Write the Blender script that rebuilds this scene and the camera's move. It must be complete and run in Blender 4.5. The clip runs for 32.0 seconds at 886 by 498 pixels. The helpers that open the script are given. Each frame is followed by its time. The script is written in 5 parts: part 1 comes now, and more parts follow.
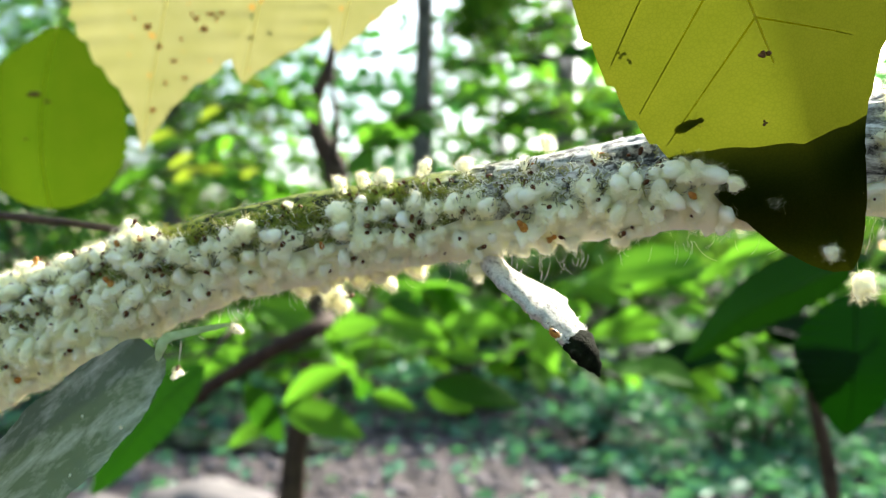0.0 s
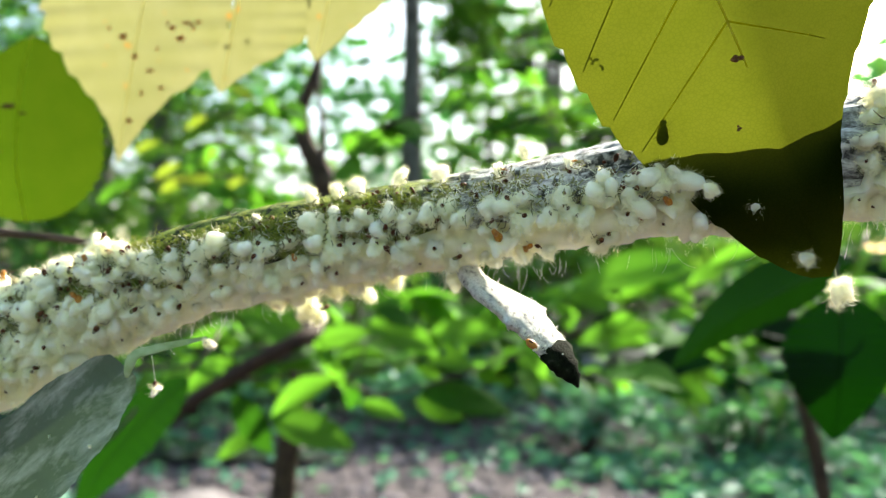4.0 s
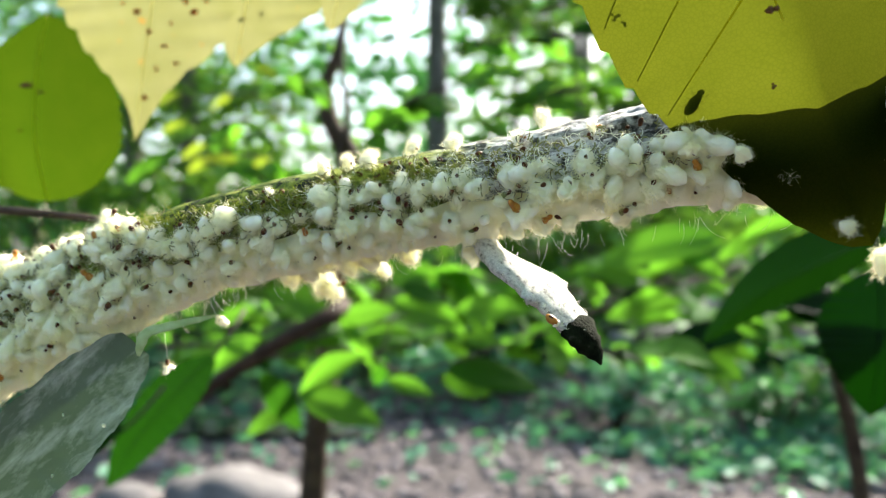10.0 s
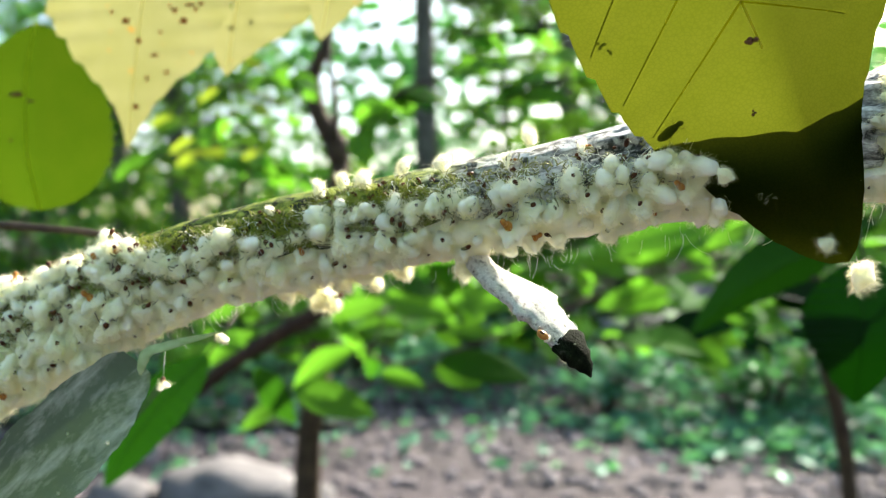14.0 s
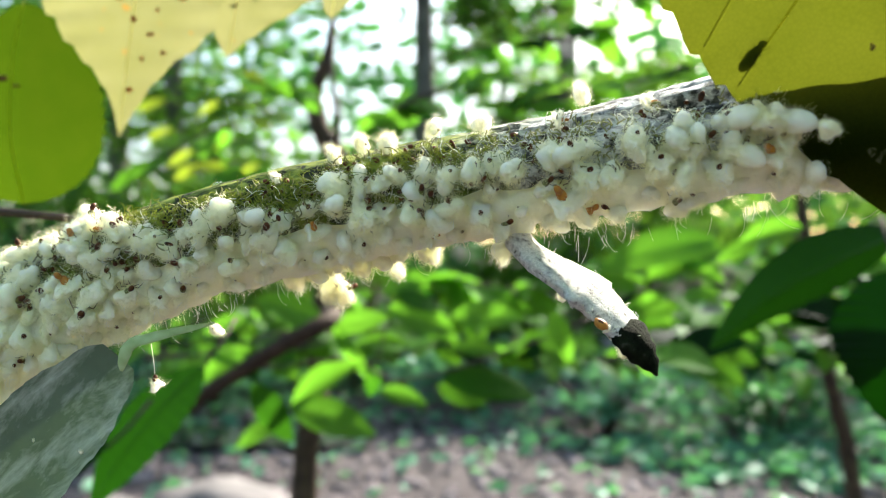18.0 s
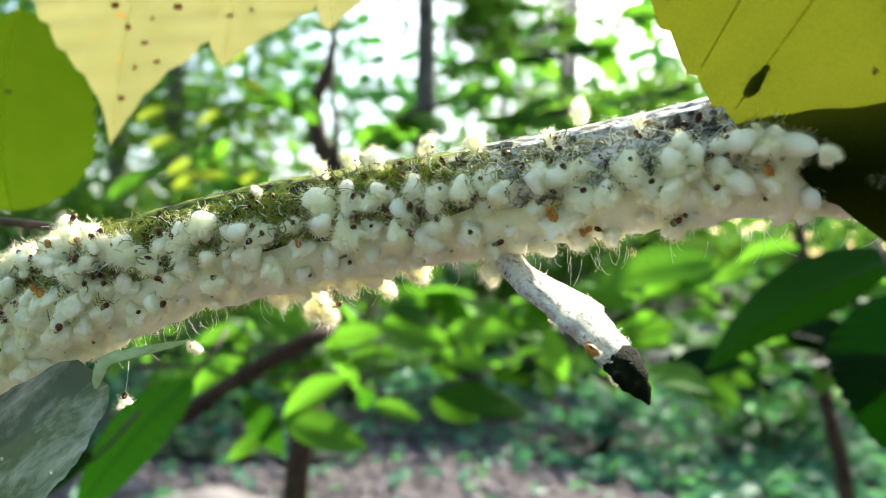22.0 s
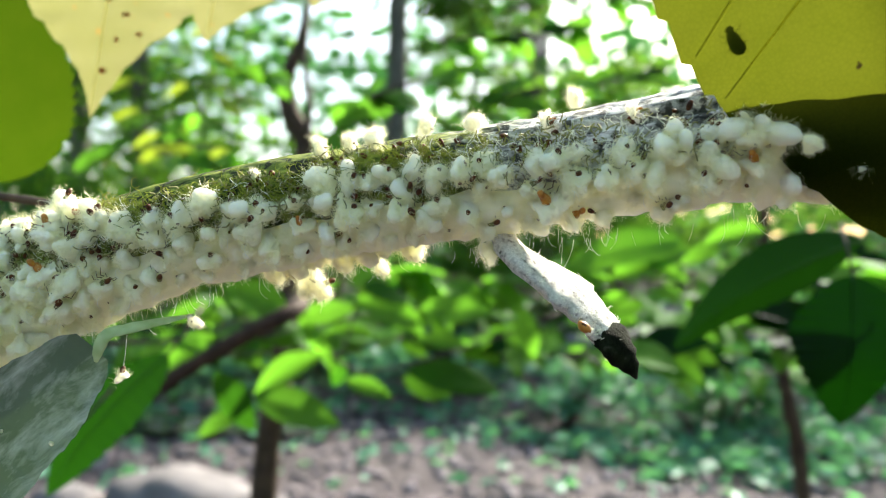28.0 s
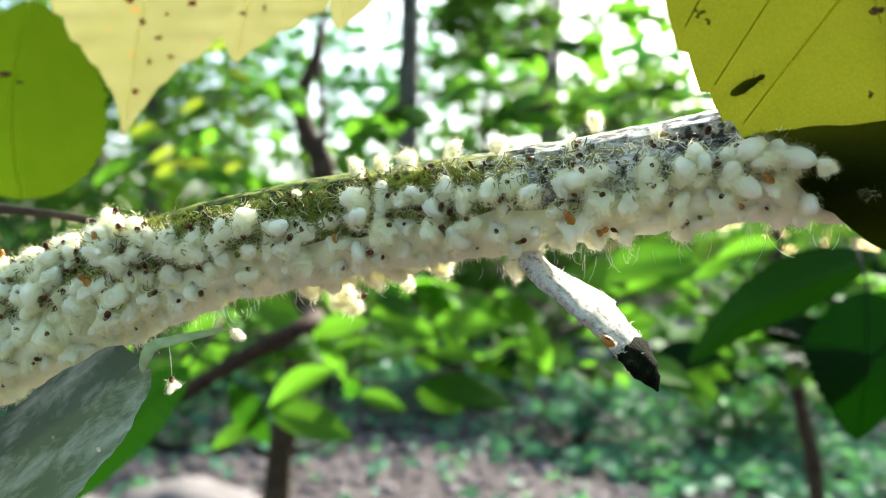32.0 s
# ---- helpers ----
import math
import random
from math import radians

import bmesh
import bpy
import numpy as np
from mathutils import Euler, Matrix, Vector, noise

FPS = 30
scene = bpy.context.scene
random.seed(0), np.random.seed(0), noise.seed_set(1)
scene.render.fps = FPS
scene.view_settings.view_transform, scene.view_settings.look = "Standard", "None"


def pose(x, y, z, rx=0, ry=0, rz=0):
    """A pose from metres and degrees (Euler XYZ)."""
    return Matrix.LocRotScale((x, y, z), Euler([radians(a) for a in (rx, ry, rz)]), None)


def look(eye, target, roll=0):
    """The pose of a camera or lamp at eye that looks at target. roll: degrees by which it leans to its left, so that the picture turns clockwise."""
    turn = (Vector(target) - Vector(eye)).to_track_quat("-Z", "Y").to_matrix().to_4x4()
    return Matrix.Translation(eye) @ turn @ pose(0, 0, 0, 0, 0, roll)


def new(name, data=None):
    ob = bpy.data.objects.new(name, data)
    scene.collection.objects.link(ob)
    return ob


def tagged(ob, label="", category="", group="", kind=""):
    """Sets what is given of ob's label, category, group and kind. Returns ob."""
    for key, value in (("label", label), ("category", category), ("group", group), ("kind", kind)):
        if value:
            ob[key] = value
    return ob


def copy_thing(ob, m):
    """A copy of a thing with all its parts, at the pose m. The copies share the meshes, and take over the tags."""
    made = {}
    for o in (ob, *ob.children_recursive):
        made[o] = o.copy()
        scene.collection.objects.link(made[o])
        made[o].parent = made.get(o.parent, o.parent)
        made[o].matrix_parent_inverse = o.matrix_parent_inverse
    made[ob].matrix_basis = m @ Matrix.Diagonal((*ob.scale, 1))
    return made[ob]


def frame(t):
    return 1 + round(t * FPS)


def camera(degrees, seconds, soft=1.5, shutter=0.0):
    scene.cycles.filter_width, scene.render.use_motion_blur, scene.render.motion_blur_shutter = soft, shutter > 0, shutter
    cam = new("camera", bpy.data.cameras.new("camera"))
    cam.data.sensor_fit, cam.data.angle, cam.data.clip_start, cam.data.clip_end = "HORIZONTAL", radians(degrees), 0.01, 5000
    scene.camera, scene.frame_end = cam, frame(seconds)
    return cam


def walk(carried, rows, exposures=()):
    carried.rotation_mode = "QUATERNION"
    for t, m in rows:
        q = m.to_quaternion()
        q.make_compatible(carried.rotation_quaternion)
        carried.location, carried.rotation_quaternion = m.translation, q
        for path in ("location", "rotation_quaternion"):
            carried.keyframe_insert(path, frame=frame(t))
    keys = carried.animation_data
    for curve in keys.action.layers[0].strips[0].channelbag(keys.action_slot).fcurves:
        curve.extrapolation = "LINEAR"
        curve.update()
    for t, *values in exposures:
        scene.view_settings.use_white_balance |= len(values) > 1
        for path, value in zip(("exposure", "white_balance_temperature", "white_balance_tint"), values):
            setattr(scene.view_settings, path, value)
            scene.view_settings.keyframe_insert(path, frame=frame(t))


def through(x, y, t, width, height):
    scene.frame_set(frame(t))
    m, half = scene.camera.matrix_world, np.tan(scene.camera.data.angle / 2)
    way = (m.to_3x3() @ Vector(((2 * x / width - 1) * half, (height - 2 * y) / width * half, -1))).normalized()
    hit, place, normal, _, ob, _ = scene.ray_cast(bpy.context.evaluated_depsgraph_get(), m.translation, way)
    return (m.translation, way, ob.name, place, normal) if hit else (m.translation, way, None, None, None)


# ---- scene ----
cam = camera(66, 32.0, soft=1.1)
cam.data.dof.use_dof = True
cam.data.dof.focus_distance = 0.117
cam.data.dof.aperture_fstop = 14.0
PATH = [
    (0, pose(0.00105, -0.01511, 1.20126, 90.267, -0.783, 0.355)),
    (0.5, pose(0.00054, -0.00644, 1.19881, 90.601, -0.745, 0.375)),
    (1, pose(0.00166, -0.00577, 1.19922, 90.801, -0.717, 0.316)),
    (1.5, pose(0.00029, -0.00609, 1.19952, 90.942, -0.806, 0.327)),
    (2, pose(0.00196, -0.00642, 1.20009, 91.106, -0.758, 0.251)),
    (2.5, pose(0.00424, -0.00605, 1.20029, 91.091, -0.671, 0.215)),
    (3, pose(0.00390, -0.00992, 1.20092, 91.140, -0.597, -0.035)),
    (3.5, pose(0.00430, -0.01272, 1.20148, 91.080, -0.348, -0.246)),
    (5.5, pose(0.00245, -0.01278, 1.20255, 90.096, 0.586, -0.594)),
    (6, pose(0.00203, -0.01282, 1.20176, 90.065, 0.659, -0.521)),
    (6.5, pose(0.00197, -0.01251, 1.20126, 89.959, 0.656, -0.287)),
    (7, pose(0.00591, -0.01031, 1.20070, 89.988, 0.225, 0.946)),
    (7.5, pose(0.00762, -0.00888, 1.20062, 89.847, 0.122, 1.585)),
    (8, pose(0.00756, -0.00857, 1.19947, 89.909, 0.069, 1.645)),
    (8.5, pose(0.00516, -0.00901, 1.19895, 89.766, 0.186, 1.158)),
    (9, pose(0.00651, -0.00806, 1.19984, 89.459, 0.318, 1.746)),
    (9.5, pose(0.00538, -0.00792, 1.20021, 89.217, 0.529, 1.569)),
    (10, pose(0.00630, -0.00741, 1.20111, 88.952, 0.563, 1.848)),
    (10.5, pose(0.00564, -0.00761, 1.19832, 89.995, 0.257, 1.684)),
    (11, pose(0.00385, -0.00779, 1.19933, 89.671, 0.703, 1.274)),
    (11.5, pose(0.00380, -0.00784, 1.19967, 89.682, 0.906, 1.313)),
    (12, pose(0.00224, -0.00866, 1.20053, 89.354, 1.104, 0.773)),
    (12.5, pose(0.00376, -0.00900, 1.20229, 88.927, 1.114, 1.103)),
    (13, pose(0.00421, -0.00976, 1.20282, 88.993, 1.062, 1.073)),
    (13.5, pose(0.00453, -0.01065, 1.20451, 88.577, 1.258, 0.894)),
    (14, pose(0.00590, -0.01079, 1.20695, 87.921, 1.359, 1.002)),
    (14.5, pose(0.00581, -0.01073, 1.20655, 88.337, 1.349, 0.830)),
    (16.5, pose(-0.00338, 0.00257, 1.19765, 89.857, 0.871, 0.036)),
    (17, pose(-0.00305, 0.00567, 1.19695, 90.051, 0.844, 0.353)),
    (17.5, pose(-0.00127, 0.00837, 1.19840, 89.621, 0.875, 0.886)),
    (18, pose(-0.00104, 0.00873, 1.19892, 89.609, 0.956, 0.856)),
    (18.5, pose(-0.00106, 0.00867, 1.19869, 90.080, 0.853, 0.884)),
    (19, pose(-0.00199, 0.00892, 1.19872, 90.287, 0.587, 0.547)),
    (19.5, pose(-0.00194, 0.00930, 1.19937, 90.104, 0.597, 0.373)),
    (20, pose(-0.00225, 0.00961, 1.19914, 90.379, 0.408, 0.237)),
    (20.5, pose(-0.00141, 0.01047, 1.19948, 90.459, 0.273, 0.423)),
    (21, pose(-0.00062, 0.01110, 1.19992, 90.411, 0.222, 0.516)),
    (21.5, pose(0.00048, 0.01151, 1.20017, 90.502, -0.003, 0.866)),
    (22, pose(0.00048, 0.01206, 1.19998, 90.709, -0.168, 0.674)),
    (22.5, pose(0.00050, 0.01242, 1.19913, 91.076, -0.329, 0.523)),
    (23, pose(0.00002, 0.01270, 1.19940, 90.765, -0.360, 0.130)),
    (23.5, pose(-0.00274, 0.01194, 1.19908, 90.506, -0.392, -1.050)),
    (24, pose(-0.00399, 0.01187, 1.19850, 90.477, -0.407, -1.697)),
    (24.5, pose(-0.00465, 0.01156, 1.19762, 90.413, -0.588, -2.181)),
    (25, pose(-0.00331, 0.01172, 1.19804, 89.991, -0.717, -1.987)),
    (25.5, pose(-0.00251, 0.01155, 1.19710, 90.093, -0.948, -1.892)),
    (27.5, pose(-0.00155, 0.00977, 1.20004, 88.723, -0.923, -1.387)),
    (28, pose(-0.00418, 0.00890, 1.20004, 88.927, -0.835, -1.902)),
    (28.5, pose(-0.00701, 0.00793, 1.19985, 89.220, -0.894, -2.449)),
    (29, pose(-0.00853, 0.00692, 1.19835, 90.203, -1.015, -2.624)),
    (29.5, pose(-0.00884, 0.00583, 1.19902, 90.036, -0.976, -2.358)),
    (30, pose(-0.00925, 0.00489, 1.19901, 90.236, -1.076, -2.249)),
    (30.5, pose(-0.00937, 0.00428, 1.19995, 89.966, -1.078, -2.058)),
    (31, pose(-0.00944, 0.00384, 1.19871, 90.756, -1.042, -1.869)),
    (31.5, pose(-0.00891, 0.00343, 1.19892, 90.723, -1.057, -1.535)),
    (32, pose(-0.00756, 0.00345, 1.20066, 90.052, -1.001, -1.012)),
]
walk(cam, PATH, exposures=[(0.0, 2.08, 7300, 6), (32.0, 2.08, 7300, 6)])

# ---- light ----
SUN_ELEV, SUN_AZ = 34.0, 34.0      # degrees up, degrees to the right of +y
TO_SUN = Vector((math.sin(radians(SUN_AZ)) * math.cos(radians(SUN_ELEV)),
                 math.cos(radians(SUN_AZ)) * math.cos(radians(SUN_ELEV)), math.sin(radians(SUN_ELEV))))
HUB = Vector((0.0, 0.13, 1.21))

world = bpy.data.worlds.new("sky")
scene.world = world
world.use_nodes = True
wn = world.node_tree
wn.nodes.clear()
w_out = wn.nodes.new("ShaderNodeOutputWorld")
w_bg = wn.nodes.new("ShaderNodeBackground")
w_sky = wn.nodes.new("ShaderNodeTexSky")
w_sky.sky_type, w_sky.sun_disc = "NISHITA", False
w_sky.sun_elevation, w_sky.sun_rotation = radians(SUN_ELEV), radians(SUN_AZ)
w_sky.air_density, w_sky.dust_density = 1.0, 1.7
w_bg.inputs["Strength"].default_value = 0.15
wn.links.new(w_sky.outputs[0], w_bg.inputs[0])
wn.links.new(w_bg.outputs[0], w_out.inputs[0])

sun_data = bpy.data.lights.new("sun", "SUN")
sun_data.energy, sun_data.angle, sun_data.color = 5.0, radians(0.6), (1.0, 0.98, 0.94)
sun = new("sun", sun_data)
sun.matrix_world = look(TO_SUN * 50, (0, 0, 0))


# ---- materials ----
class Nodes:
    """Small builder for a node material."""

    def __init__(self, name):
        self.mat = bpy.data.materials.new(name)
        self.mat.use_nodes = True
        self.t = self.mat.node_tree
        self.t.nodes.clear()
        self.out = self.t.nodes.new("ShaderNodeOutputMaterial")

    def add(self, kind, **values):
        n = self.t.nodes.new(kind)
        for k, v in values.items():
            n.inputs[k.replace("_", " ")].default_value = v
        return n

    def link(self, a, b):
        self.t.links.new(a, b)

    def noise(self, scale, detail=4.0, rough=0.6, coords="Object", distort=0.0):
        tc = self.t.nodes.new("ShaderNodeTexCoord")
        n = self.add("ShaderNodeTexNoise", Scale=scale, Detail=detail, Roughness=rough, Distortion=distort)
        self.link(tc.outputs[coords], n.inputs["Vector"])
        return n.outputs["Fac"]

    def ramp(self, fac, stops):
        r = self.t.nodes.new("ShaderNodeValToRGB")
        el = r.color_ramp.elements
        while len(el) < len(stops):
            el.new(0.5)
        for e, (p, c) in zip(el, stops):
            e.position, e.color = p, (*c, 1.0)
        self.link(fac, r.inputs[0])
        return r.outputs[0]

    def mix(self, fac, a, b):
        m = self.t.nodes.new("ShaderNodeMix")
        m.data_type = "RGBA"
        for sock, v in ((m.inputs[0], fac), (m.inputs[6], a), (m.inputs[7], b)):
            if isinstance(v, (int, float)):
                sock.default_value = v
            elif isinstance(v, tuple):
                sock.default_value = (*v, 1.0)
            else:
                self.link(v, sock)
        return m.outputs[2]

    def bump(self, height, strength, distance):
        b = self.add("ShaderNodeBump", Strength=strength, Distance=distance)
        self.link(height, b.inputs["Height"])
        return b.outputs[0]

    def random(self, island=False):
        if island:
            return self.t.nodes.new("ShaderNodeNewGeometry").outputs["Random Per Island"]
        return self.t.nodes.new("ShaderNodeObjectInfo").outputs["Random"]

    def surface(self, shader):
        self.link(shader, self.out.inputs["Surface"])
        return self.mat


def plain_material(name, stops, scale, rough=0.8, bump=0.3, dist=0.001, detail=6.0, spec=0.3, fine=4.0):
    """Two-scale mottled surface: stops along a coarse noise, relief from a finer one."""
    n = Nodes(name)
    p = n.add("ShaderNodeBsdfPrincipled", Roughness=rough)
    p.inputs["Specular IOR Level"].default_value = spec
    coarse = n.noise(scale, detail)
    small = n.noise(scale * fine, 3.0)
    col = n.ramp(coarse, stops)
    col = n.mix(n.ramp(small, [(0.35, (0.0, 0.0, 0.0)), (0.65, (0.35, 0.35, 0.35))]), col, stops[0][1])
    n.link(col, p.inputs["Base Color"])
    n.link(n.bump(small, bump, dist), p.inputs["Normal"])
    return n.surface(p.outputs[0])


def leaf_material(name, tops, through, share=0.5, gloss=0.12, rough=0.4, scale=60.0, island=False, stain=None, net=0.0):
    """Leaf tissue: a diffuse face, light passing through, and a waxy gloss."""
    n = Nodes(name)
    rnd = n.random(island)
    mott = n.noise(scale, 5.0)
    face = n.mix(mott, tops[0], tops[1])
    thru = n.mix(mott, through[0], through[1])
    dim = n.ramp(rnd, [(0.0, (0.55, 0.6, 0.55)), (1.0, (1.0, 1.0, 1.0))])
    if island:
        mm = n.t.nodes.new("ShaderNodeMix")
        mm.data_type, mm.blend_type = "RGBA", "MULTIPLY"
        mm.inputs[0].default_value = 1.0
        n.link(face, mm.inputs[6])
        n.link(dim, mm.inputs[7])
        face = mm.outputs[2]
        m2 = n.t.nodes.new("ShaderNodeMix")
        m2.data_type, m2.blend_type = "RGBA", "MULTIPLY"
        m2.inputs[0].default_value = 1.0
        n.link(thru, m2.inputs[6])
        n.link(dim, m2.inputs[7])
        thru = m2.outputs[2]
    if net:
        tc = n.t.nodes.new("ShaderNodeTexCoord")
        vo = n.t.nodes.new("ShaderNodeTexVoronoi")
        vo.feature = "DISTANCE_TO_EDGE"
        vo.inputs["Scale"].default_value = net
        n.link(tc.outputs["Object"], vo.inputs["Vector"])
        mesh_lines = n.ramp(vo.outputs["Distance"], [(0.0, (0.28, 0.28, 0.28)), (0.14, (0.0, 0.0, 0.0))])
        thru = n.mix(mesh_lines, thru, tuple(c * 0.5 for c in through[0]))
    if stain:
        spots = n.ramp(n.noise(scale * 3.2, 3.0, 0.5), [(0.66, (0.0, 0.0, 0.0)), (0.72, (0.8, 0.8, 0.8))])
        face = n.mix(spots, face, stain)
        thru = n.mix(spots, thru, stain)
    d = n.add("ShaderNodeBsdfDiffuse")
    tr = n.add("ShaderNodeBsdfTranslucent")
    n.link(face, d.inputs["Color"])
    n.link(thru, tr.inputs["Color"])
    g = n.add("ShaderNodeBsdfGlossy", Roughness=rough)
    g.inputs["Color"].default_value = (0.9, 0.95, 1.0, 1.0)
    b = n.bump(n.noise(scale * 9, 3.0), 0.25, 0.0004)
    for s in (d, g):
        n.link(b, s.inputs["Normal"])
    m1 = n.add("ShaderNodeMixShader")
    m1.inputs[0].default_value = share
    n.link(d.outputs[0], m1.inputs[1])
    n.link(tr.outputs[0], m1.inputs[2])
    m3 = n.add("ShaderNodeMixShader")
    fr = n.add("ShaderNodeFresnel", IOR=1.35)
    ml = n.t.nodes.new("ShaderNodeMath")
    ml.operation = "MULTIPLY_ADD"
    ml.inputs[1].default_value, ml.inputs[2].default_value = min(0.6, gloss * 2.0), gloss * 0.15
    n.link(fr.outputs[0], ml.inputs[0])
    n.link(ml.outputs[0], m3.inputs[0])
    n.link(m1.outputs[0], m3.inputs[1])
    n.link(g.outputs[0], m3.inputs[2])
    return n.surface(m3.outputs[0])


def wool_material(name, base, weight=0.75):
    """Waxy white wool: soft scattering with a fibrous grain."""
    n = Nodes(name)
    p = n.add("ShaderNodeBsdfPrincipled", Roughness=0.95)
    p.inputs["Specular IOR Level"].default_value = 0.0
    if weight:
        p.inputs["Subsurface Weight"].default_value = weight
        p.inputs["Subsurface Radius"].default_value = (1.0, 0.97, 0.8)
        p.inputs["Subsurface Scale"].default_value = 0.0065
    tint = n.mix(n.random(), base, tuple(c * k for c, k in zip(base, (0.96, 0.98, 0.86))))
    n.link(tint, p.inputs["Base Color"])
    n.link(n.bump(n.noise(1500.0, 5.0), 0.5, 0.0005), p.inputs["Normal"])
    return n.surface(p.outputs[0])


def fleece_material(name, base, share=0.5):
    """Single fibres of wax wool, which take light on both faces."""
    n = Nodes(name)
    tint = n.mix(n.random(True), base, tuple(c * k for c, k in zip(base, (0.98, 0.985, 0.88))))
    d, t = n.add("ShaderNodeBsdfDiffuse"), n.add("ShaderNodeBsdfTranslucent")
    n.link(tint, d.inputs["Color"])
    n.link(tint, t.inputs["Color"])
    m = n.add("ShaderNodeMixShader")
    m.inputs[0].default_value = share
    n.link(d.outputs[0], m.inputs[1])
    n.link(t.outputs[0], m.inputs[2])
    return n.surface(m.outputs[0])


def bark_material():
    """Smooth grey beech bark, green with algae over the left stretch, pale lichen over the right one."""
    n = Nodes("beech_bark")
    p = n.add("ShaderNodeBsdfPrincipled", Roughness=0.85)
    p.inputs["Specular IOR Level"].default_value = 0.25
    tc = n.t.nodes.new("ShaderNodeTexCoord")
    mp = n.t.nodes.new("ShaderNodeMapping")
    mp.inputs["Scale"].default_value = (0.45, 1.0, 1.0)
    n.link(tc.outputs["Object"], mp.inputs[0])
    streak = n.add("ShaderNodeTexNoise", Scale=520.0, Detail=6.0, Roughness=0.65, Distortion=0.4)
    n.link(mp.outputs[0], streak.inputs["Vector"])
    grey = n.ramp(streak.outputs["Fac"], [(0.33, (0.03, 0.027, 0.025)), (0.44, (0.32, 0.31, 0.29)), (0.58, (0.74, 0.73, 0.70))])
    green = n.ramp(streak.outputs["Fac"], [(0.34, (0.012, 0.018, 0.004)), (0.5, (0.12, 0.16, 0.022)), (0.68, (0.36, 0.40, 0.07))])
    sep = n.t.nodes.new("ShaderNodeSeparateXYZ")
    n.link(tc.outputs["Object"], sep.inputs[0])
    wob = n.noise(110.0, 3.0)
    ad = n.t.nodes.new("ShaderNodeMath")
    ad.operation = "MULTIPLY_ADD"
    ad.inputs[1].default_value = 0.05
    n.link(wob, ad.inputs[0])
    n.link(sep.outputs[0], ad.inputs[2])
    rng = n.t.nodes.new("ShaderNodeMapRange")
    rng.inputs["From Min"].default_value, rng.inputs["From Max"].default_value = 0.022, 0.042
    n.link(ad.outputs[0], rng.inputs[0])
    # Dark noise patches: shade of the gaps by the wool, put into colour.
    gap_shade = n.ramp(n.noise(190.0, 5.0, 0.65), [(0.52, (0.0, 0.0, 0.0)), (0.58, (0.88, 0.88, 0.88))])
    n.link(n.mix(gap_shade, n.mix(rng.outputs[0], green, grey), (0.010, 0.011, 0.006)), p.inputs["Base Color"])
    n.link(n.bump(streak.outputs["Fac"], 0.9, 0.0008), p.inputs["Normal"])
    return n.surface(p.outputs[0])


def waxy_leaf_material():
    """Grey-green leaf face with a dusting of white wax in smears and a few dark scratches."""
    n = Nodes("waxy_leaf")
    tc = n.t.nodes.new("ShaderNodeTexCoord")
    mp = n.t.nodes.new("ShaderNodeMapping")
    turn = n.t.nodes.new("ShaderNodeMapping")
    turn.inputs["Rotation"].default_value = (0, radians(45), 0)
    n.link(tc.outputs["Object"], turn.inputs[0])
    mp.inputs["Scale"].default_value = (0.25, 1.0, 1.0)
    n.link(turn.outputs[0], mp.inputs[0])
    smear = n.add("ShaderNodeTexNoise", Scale=240.0, Detail=6.0, Roughness=0.65, Distortion=0.3)
    n.link(mp.outputs[0], smear.inputs["Vector"])
    mott = n.noise(150.0, 4.0)
    col = n.mix(mott, (0.09, 0.12, 0.082), (0.17, 0.20, 0.15))
    col = n.mix(n.ramp(smear.outputs["Fac"], [(0.48, (0.0, 0.0, 0.0)), (0.70, (0.9, 0.9, 0.9))]), col, (0.48, 0.49, 0.44))
    col = n.mix(n.ramp(smear.outputs["Fac"], [(0.27, (1.0, 1.0, 1.0)), (0.31, (0.0, 0.0, 0.0))]), col, (0.015, 0.02, 0.012))
    p = n.add("ShaderNodeBsdfPrincipled", Roughness=0.65)
    p.inputs["Specular IOR Level"].default_value = 0.15
    n.link(col, p.inputs["Base Color"])
    n.link(n.bump(smear.outputs["Fac"], 0.25, 0.0004), p.inputs["Normal"])
    t = n.add("ShaderNodeBsdfTranslucent")
    t.inputs["Color"].default_value = (0.06, 0.11, 0.02, 1)
    m = n.add("ShaderNodeMixShader")
    m.inputs[0].default_value = 0.08
    n.link(p.outputs[0], m.inputs[1])
    n.link(t.outputs[0], m.inputs[2])
    return n.surface(m.outputs[0])


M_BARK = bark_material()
M_LICHEN = plain_material("lichen_twig", [(0.30, (0.10, 0.09, 0.08)), (0.39, (0.55, 0.53, 0.51)), (0.50, (0.92, 0.90, 0.87))], 900.0, 0.9, 0.9, 0.0006)
M_DARKWOOD = plain_material("rotten_wood", [(0.4, (0.004, 0.006, 0.003)), (0.62, (0.015, 0.02, 0.01)), (0.8, (0.10, 0.10, 0.08))], 500.0, 0.9, 0.9, 0.0006, spec=0.04)
M_TWIG = plain_material("twig_bark", [(0.3, (0.02, 0.014, 0.01)), (0.7, (0.09, 0.06, 0.045))], 150.0, 0.7, 0.5, 0.001)
M_LIMB = plain_material("limb_bark", [(0.3, (0.016, 0.007, 0.005)), (0.7, (0.07, 0.036, 0.022))], 60.0, 0.8, 0.6, 0.002)
M_SAPLING = plain_material("sapling_bark", [(0.3, (0.0238, 0.0136, 0.0102)), (0.7, (0.102, 0.0646, 0.0408))], 35.0, 0.85, 0.6, 0.004)
M_TRUNK = plain_material("tree_bark", [(0.3, (0.045, 0.04, 0.032)), (0.7, (0.17, 0.16, 0.13))], 7.0, 0.9, 0.8, 0.02)
M_WOOL = wool_material("wool", (0.985, 0.938, 0.69), 0.9)
